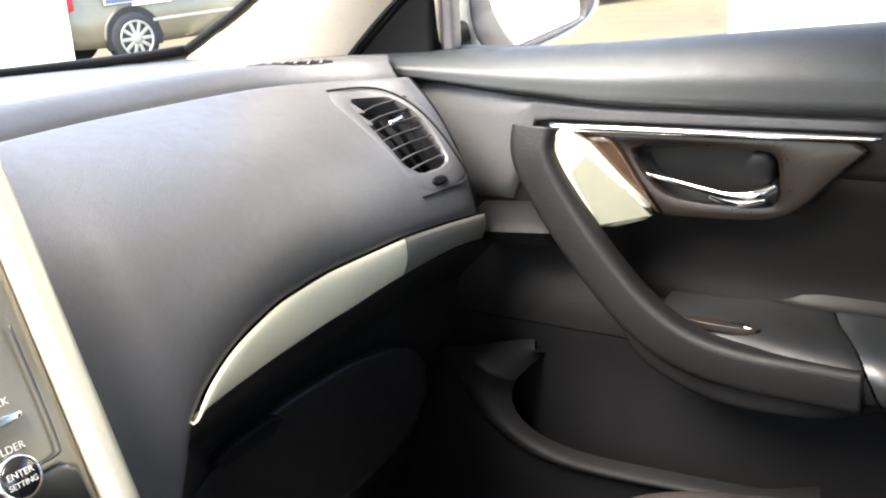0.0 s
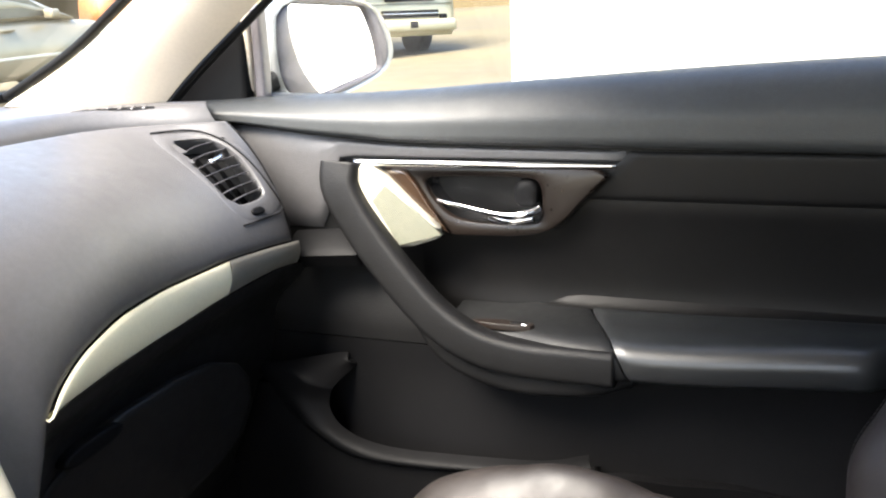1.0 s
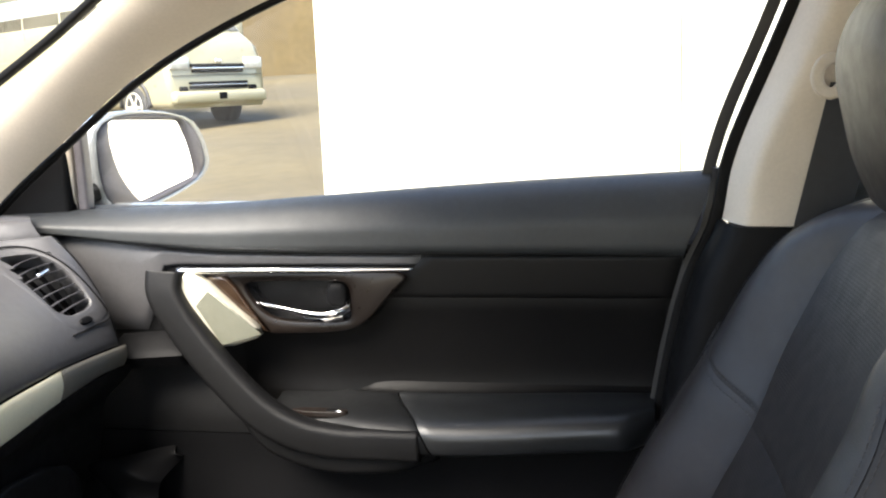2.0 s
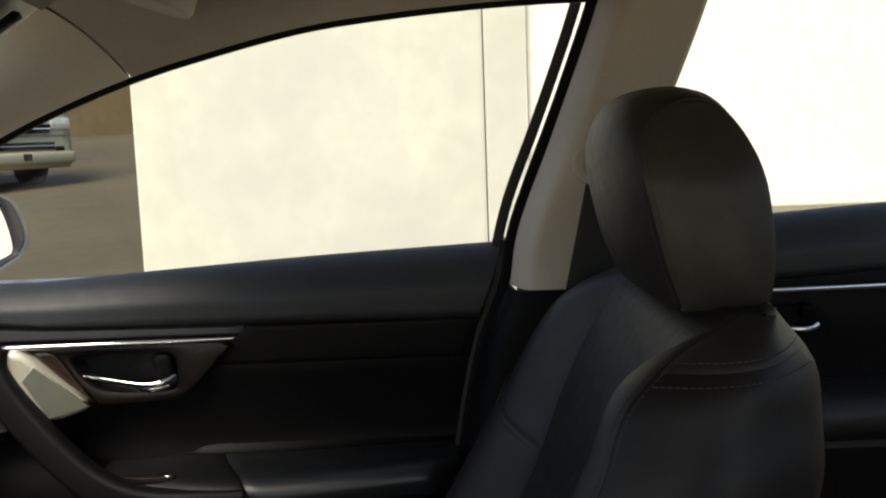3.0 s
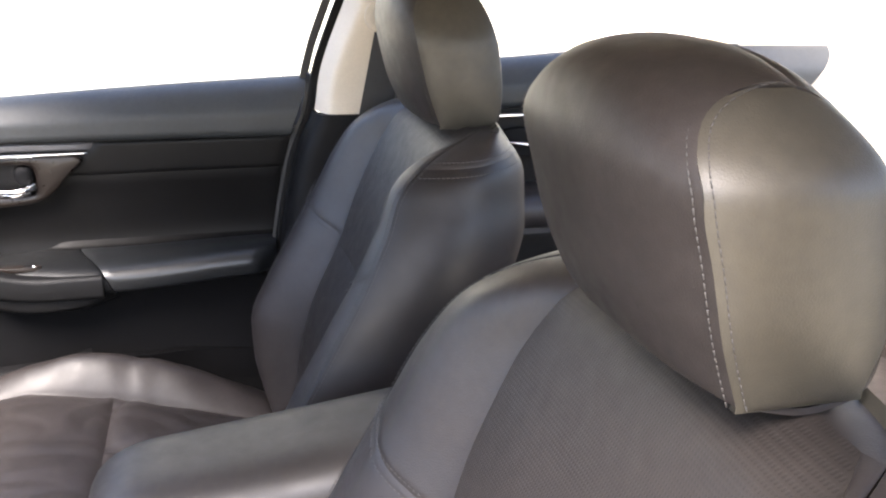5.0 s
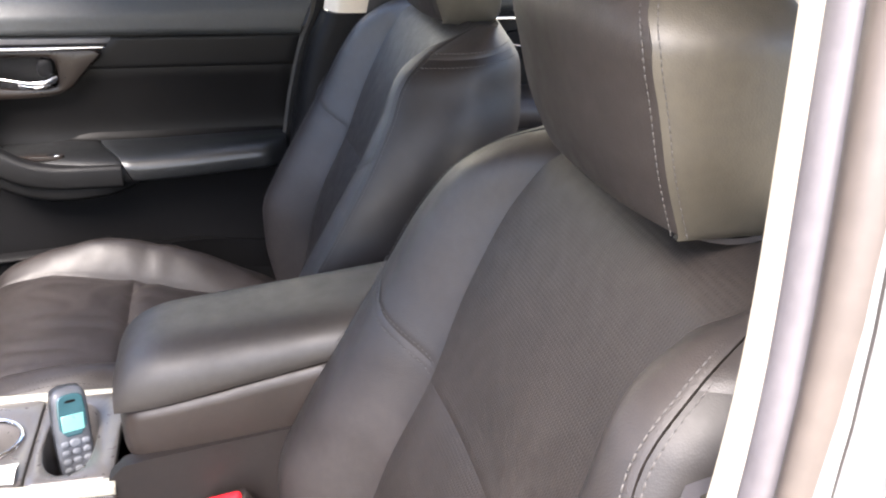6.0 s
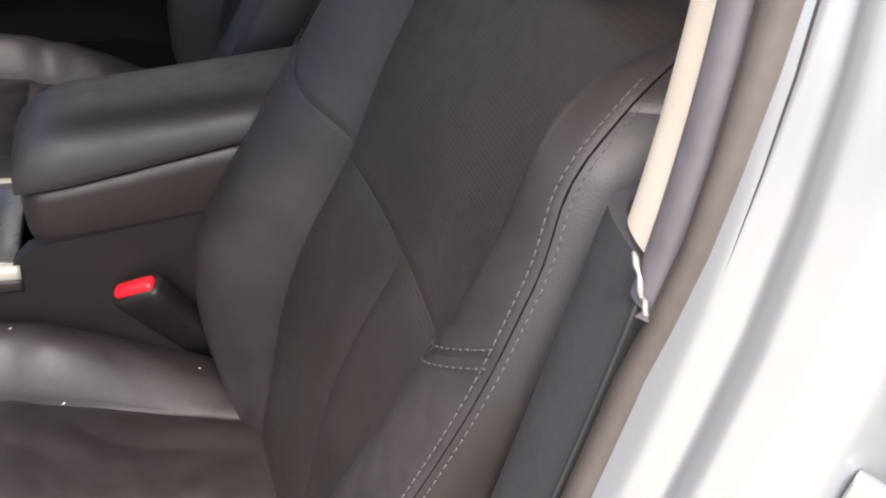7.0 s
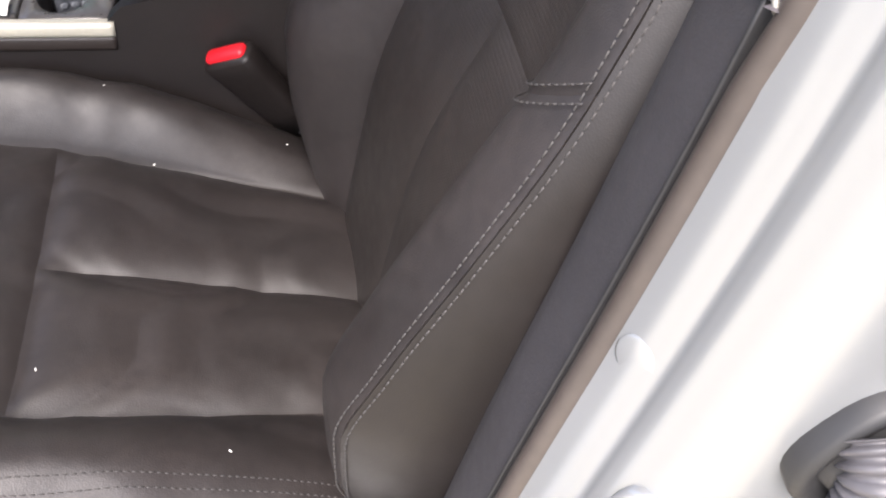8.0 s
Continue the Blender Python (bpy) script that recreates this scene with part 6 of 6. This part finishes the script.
        c, s = math.cos(a), math.sin(a)
        x = xc + math.copysign(abs(c) ** 0.55, c) * hw * (1 - 0.16 * e * e)
        return Vector((x, y, 0.7265 + 0.205 * (0.30 - y) + (0.060 - 0.10 * (0.30 - y)) * max(s, 0) ** 0.85 * (0.15 + 0.85 * g)))
    part("armrest_lid", pillow(lid_top, 40, 40, 0.001, (0, 0, 1), 0.006, 60, 60), ARMREST, root, "padded black leather armrest lid")


console()


def phone():
    root = thing("cordless_phone", (-0.035, 0.37, 0.585), "grey cordless phone with a teal display standing in the tray", "phone")
    m = Matrix.Translation((-0.042, 0.366, 0.586)) @ Matrix.Rotation(radians(-66), 4, "Z") @ Matrix.Rotation(radians(-12), 4, "X") @ Matrix.Rotation(radians(3), 4, "Y")
    loop = soften([(-0.0165, 0.0), (0.0165, 0.0), (0.0185, 0.03), (0.0185, 0.108), (0.0165, 0.121), (0.008, 0.125), (-0.008, 0.125), (-0.0165, 0.121), (-0.0185, 0.108), (-0.0185, 0.03)], 2)
    face = lambda a, b, h: m @ Vector((a, -h, b))
    body = plate(loop, face, 0.012, 0.004)
    join(body, plate(loop, lambda a, b, h: m @ Vector((a, h, b)), 0.010, 0.004))
    part("handset", body, PHONE, root)

    def lifted(a, b, h):
        return face(a, b, h + 0.0118)
    top = part("face_panel", plate(soften([(-0.0145, 0.072), (0.0145, 0.072), (0.0145, 0.112), (0.009, 0.119), (-0.009, 0.119), (-0.0145, 0.112)], 1), lifted, 0.0010, 0.0006), TEAL, root, "glossy dark teal face panel")
    part("earpiece", plate(soften([(-0.006, 0.1095), (0.006, 0.1095), (0.005, 0.1125), (-0.005, 0.1125)], 1), lambda a, b, h: lifted(a, b, h + 0.0009), 0.0006, 0.0003), HARD, top, "dark earpiece slot")
    part("display", plate([(-0.0115, 0.078), (0.0115, 0.078), (0.0115, 0.096), (-0.0115, 0.096)], lambda a, b, h: lifted(a, b, h + 0.0008), 0.0008, 0.0004), LCD, top, "pale teal display")
    part("key", plate(soften([(-0.006, 0.060), (0.006, 0.060), (0.006, 0.069), (-0.006, 0.069)], 1), lifted, 0.0022, 0.0008), PHONE_KEY, root)
    for r in range(6):
        for c in range(3):
            if r == 0 and c == 1:
                continue
            x, z = -0.0108 + 0.0108 * c, 0.0645 - 0.0098 * r
            part("key", plate(soften([(x - 0.0042, z - 0.0030), (x + 0.0042, z - 0.0030), (x + 0.0042, z + 0.0030), (x - 0.0042, z + 0.0030)], 1), lifted, 0.0018, 0.0007), PHONE_KEY, root)


phone()


def paper_slip():
    root = thing("paper_slip", (-0.09, 0.435, 0.657), "small white paper slip lying on the console tray", "paper")
    part("sheet", pillow(lambda u, v: Vector((-0.112 + 0.034 * u, 0.412 + 0.05 * v, 0.659 + 0.004 * math.sin(3 * u + v))), 6, 6, 0.0003, (0, 0, 1), 0.0005), PAPER, root)


paper_slip()


def buckle():
    root = thing("seat_belt_buckle", (-0.135, 0.20, 0.50), "black seat belt buckle with a red release button", "seat belt buckle")
    top = Vector((-0.146, 0.213, 0.631))
    axis = Vector((-0.15, 0.55, 0.80)).normalized()
    wide = Vector((-0.47, -0.65, 0.60))
    wide = (wide - axis * wide.dot(axis)).normalized()
    deep = axis.cross(wide)

    def ring(w, d, r, h):
        return [top + wide * a + deep * b + axis * h for a, b in rounded(w, d, r)]
    body = hull([ring(0.040, 0.020, 0.006, -0.13), ring(0.048, 0.024, 0.008, -0.09), ring(0.056, 0.028, 0.009, -0.02), ring(0.057, 0.029, 0.008, -0.004), ring(0.053, 0.025, 0.007, 0.0)])
    part("housing", body, CONSOLE, root)
    part("release_button", hull([ring(0.047, 0.016, 0.005, -0.004), ring(0.047, 0.016, 0.005, 0.003), ring(0.043, 0.012, 0.004, 0.0055)]), RED, root, "red release button")
    part("stalk", sweep([top - axis * 0.12, top - axis * 0.17 + Vector((0, -0.01, 0)), Vector((-0.13, 0.12, 0.42))], rounded(0.03, 0.010, 0.004), 12), RUBBER, root)


buckle()


# ---- rear driver-side door, swung open on its hinge, and the wiring boot ----
def rear_left_door():
    root = thing("rear_left_door", (-0.83, -0.10, 0.30), "open silver rear door hanging on its pillar hinges", "car door")
    along, out = Vector((-0.93, -0.37, 0)), Vector((-0.37, 0.93, 0))

    def at(a, d, z):
        return Vector((-0.845, -0.125, z)) + along * a + out * d

    def skin(u, v):
        z = 0.32 + 0.72 * v
        return at(0.96 * u, 0.055 + 0.045 * math.sin(math.pi * (0.15 + 0.7 * v)), z)
    part("outer_skin", pillow(skin, 16, 16, 0.0, tuple(out), 0.02), PAINT, root, "silver painted outer skin")

    def inner(u, v):
        return at(0.96 * u, -0.06 - 0.015 * math.sin(math.pi * v), 0.32 + 0.72 * v)
    part("inner_panel", pillow(inner, 12, 14, 0.0, tuple(-out), 0.02), SOFT, root, "black inner door panel")

    def front(u, v):
        return at(-0.004 - 0.012 * math.sin(math.pi * u), -0.06 + 0.14 * u, 0.32 + 0.72 * v)
    part("front_edge", pillow(front, 8, 20, 0.0, tuple(-along), 0.01), PAINT, root, "silver painted door edge")

    def top(u, v):
        return at(0.96 * u, -0.07 + 0.15 * v, 1.04)
    part("belt_top", pillow(top, 12, 6, 0.004, (0, 0, 1), 0.01), RUBBER, root, "black belt seal")
    for hz in (0.918, 0.52):
        hinge = part("hinge", sweep([(-0.779, -0.020, hz + 0.030), (-0.790, -0.028, hz + 0.027), (-0.796, -0.042, hz + 0.012), (-0.806, -0.060, hz - 0.004), (-0.822, -0.100, hz - 0.008), at(0.0, 0.0, hz - 0.008)], rounded(0.008, 0.036, 0.003), 26, (0, 0, 1)), PAINT, root, "silver painted hinge arm")
        base = part("hinge_base", plate(soften([(-0.008, hz + 0.030), (-0.056, hz + 0.030), (-0.062, hz - 0.030), (-0.014, hz - 0.032)], 3), lambda a, b, h: Vector((-0.7775 + 0.16 * a - h, a, b)), 0.005, 0.002), PAINT, root, "silver painted hinge plate")
        part("hinge_pin", turned(lathe([(0.006, -0.040), (0.006, 0.036), (0.0075, 0.038), (0.0075, 0.043), (0.005, 0.045)], 14), Matrix.Translation((-0.803, -0.056, hz))), CHROME, hinge, "bright hinge pin")
        for dy, dz in ((-0.020, 0.019), (-0.025, -0.015)):
            bolt = lathe([(0.0072, 0.0), (0.0072, 0.002), (0.0055, 0.0022), (0.0055, 0.006), (0.0045, 0.0075), (0.0005, 0.0082)], 20)
            part("bolt", turned(bolt, Matrix.Translation((-0.784, dy, hz + dz)) @ Matrix.Rotation(radians(-90), 4, "Y")), SATIN, base, "bright hinge bolt")


rear_left_door()


def wiring_boot():
    root = thing("wiring_boot", (-0.79, -0.025, 0.84), "grey ribbed rubber wiring boot between pillar and rear door", "cable boot")
    c = Vector((-0.786, -0.027, 0.844))
    flange = bmesh.new()
    rows = [(0.031, 0.023, -0.008), (0.032, 0.024, 0.003), (0.029, 0.021, 0.006), (0.024, 0.018, 0.006), (0.020, 0.016, 0.003), (0.018, 0.015, 0.009)]
    lean = Matrix.Rotation(radians(32), 3, "X")
    rings = []
    for a, b, h in rows:
        ring = []
        for k in range(28):
            t = 2 * math.pi * k / 28
            q = lean @ Vector((0, b * math.copysign(abs(math.cos(t)) ** 0.8, math.cos(t)), a * math.copysign(abs(math.sin(t)) ** 0.8, math.sin(t))))
            ring.append(flange.verts.new(c + q + Vector((-h, 0, 0))))
        rings.append(ring)
    for r0, r1 in zip(rings, rings[1:]):
        for k in range(28):
            flange.faces.new((r0[k], r0[(k + 1) % 28], r1[(k + 1) % 28], r1[k]))
    flange.faces.new(rings[-1])
    part("collar", flange, RUBBER, root, "dark rubber collar")
    line = spline([c + Vector((-0.002, 0.002, 0.012)), c + Vector((-0.015, 0.002, 0.000)), c + Vector((-0.020, 0.000, -0.028)), c + Vector((-0.028, -0.022, -0.062)), c + Vector((-0.046, -0.068, -0.066)), c + Vector((-0.066, -0.100, -0.060))], 88)
    bellows = bmesh.new()
    rings = []
    for k, p in enumerate(line):
        d = (line[min(k + 1, 88)] - line[max(k - 1, 0)]).normalized()
        s = d.cross(Vector((0, 0, 1))).normalized()
        w = s.cross(d)
        r = 0.0118 + 0.0042 * (0.5 - 0.5 * math.cos(2 * math.pi * k / 4.4)) ** 0.7
        rings.append([bellows.verts.new(p + s * r * math.cos(t) + w * r * math.sin(t)) for t in [2 * math.pi * j / 20 for j in range(20)]])
    for r0, r1 in zip(rings, rings[1:]):
        for k in range(20):
            bellows.faces.new((r0[k], r0[(k + 1) % 20], r1[(k + 1) % 20], r1[k]))
    part("bellows", bellows, BOOT, root, "grey ribbed bellows")


BOOT = material("grey_boot_rubber", (0.075, 0.072, 0.078), 0.5, vary=0.15, scales=(20, 160))
wiring_boot()


# ---- lint on the driver seat ----
def lint():
    rng = random.Random(7)
    bm = bmesh.new()
    spots = [(0.215, 0.33), (0.205, 0.16), (-0.10, 0.36), (0.06, 0.27), (0.11, 0.20), (-0.05, 0.30), (0.17, 0.29), (-0.19, 0.22)]
    for a, y in spots:
        p = cushion_point(-0.37, a, y) + Vector((0, 0, 0.010 if abs(a) < 0.13 else 0.004))
        q = Matrix.Rotation(rng.uniform(0, 6.28), 3, "Z")
        r = rng.uniform(0.0008, 0.0015)
        vs = [bm.verts.new(p + q @ Vector(d) * r) for d in ((-1.6, -0.5, 0), (1.5, -0.4, 0.2), (1.2, 0.6, 0), (-1.3, 0.5, 0.3), (0, 0, 0.7))]
        for f in ((0, 1, 4), (1, 2, 4), (2, 3, 4), (3, 0, 4), (3, 2, 1, 0)):
            bm.faces.new([vs[k] for k in f])
    ob = part("lint", bm, PAPER, None, shade=False)
    tagged(ob, "white lint specks on the leather driver seat", "lint", kind="stuff")


lint()
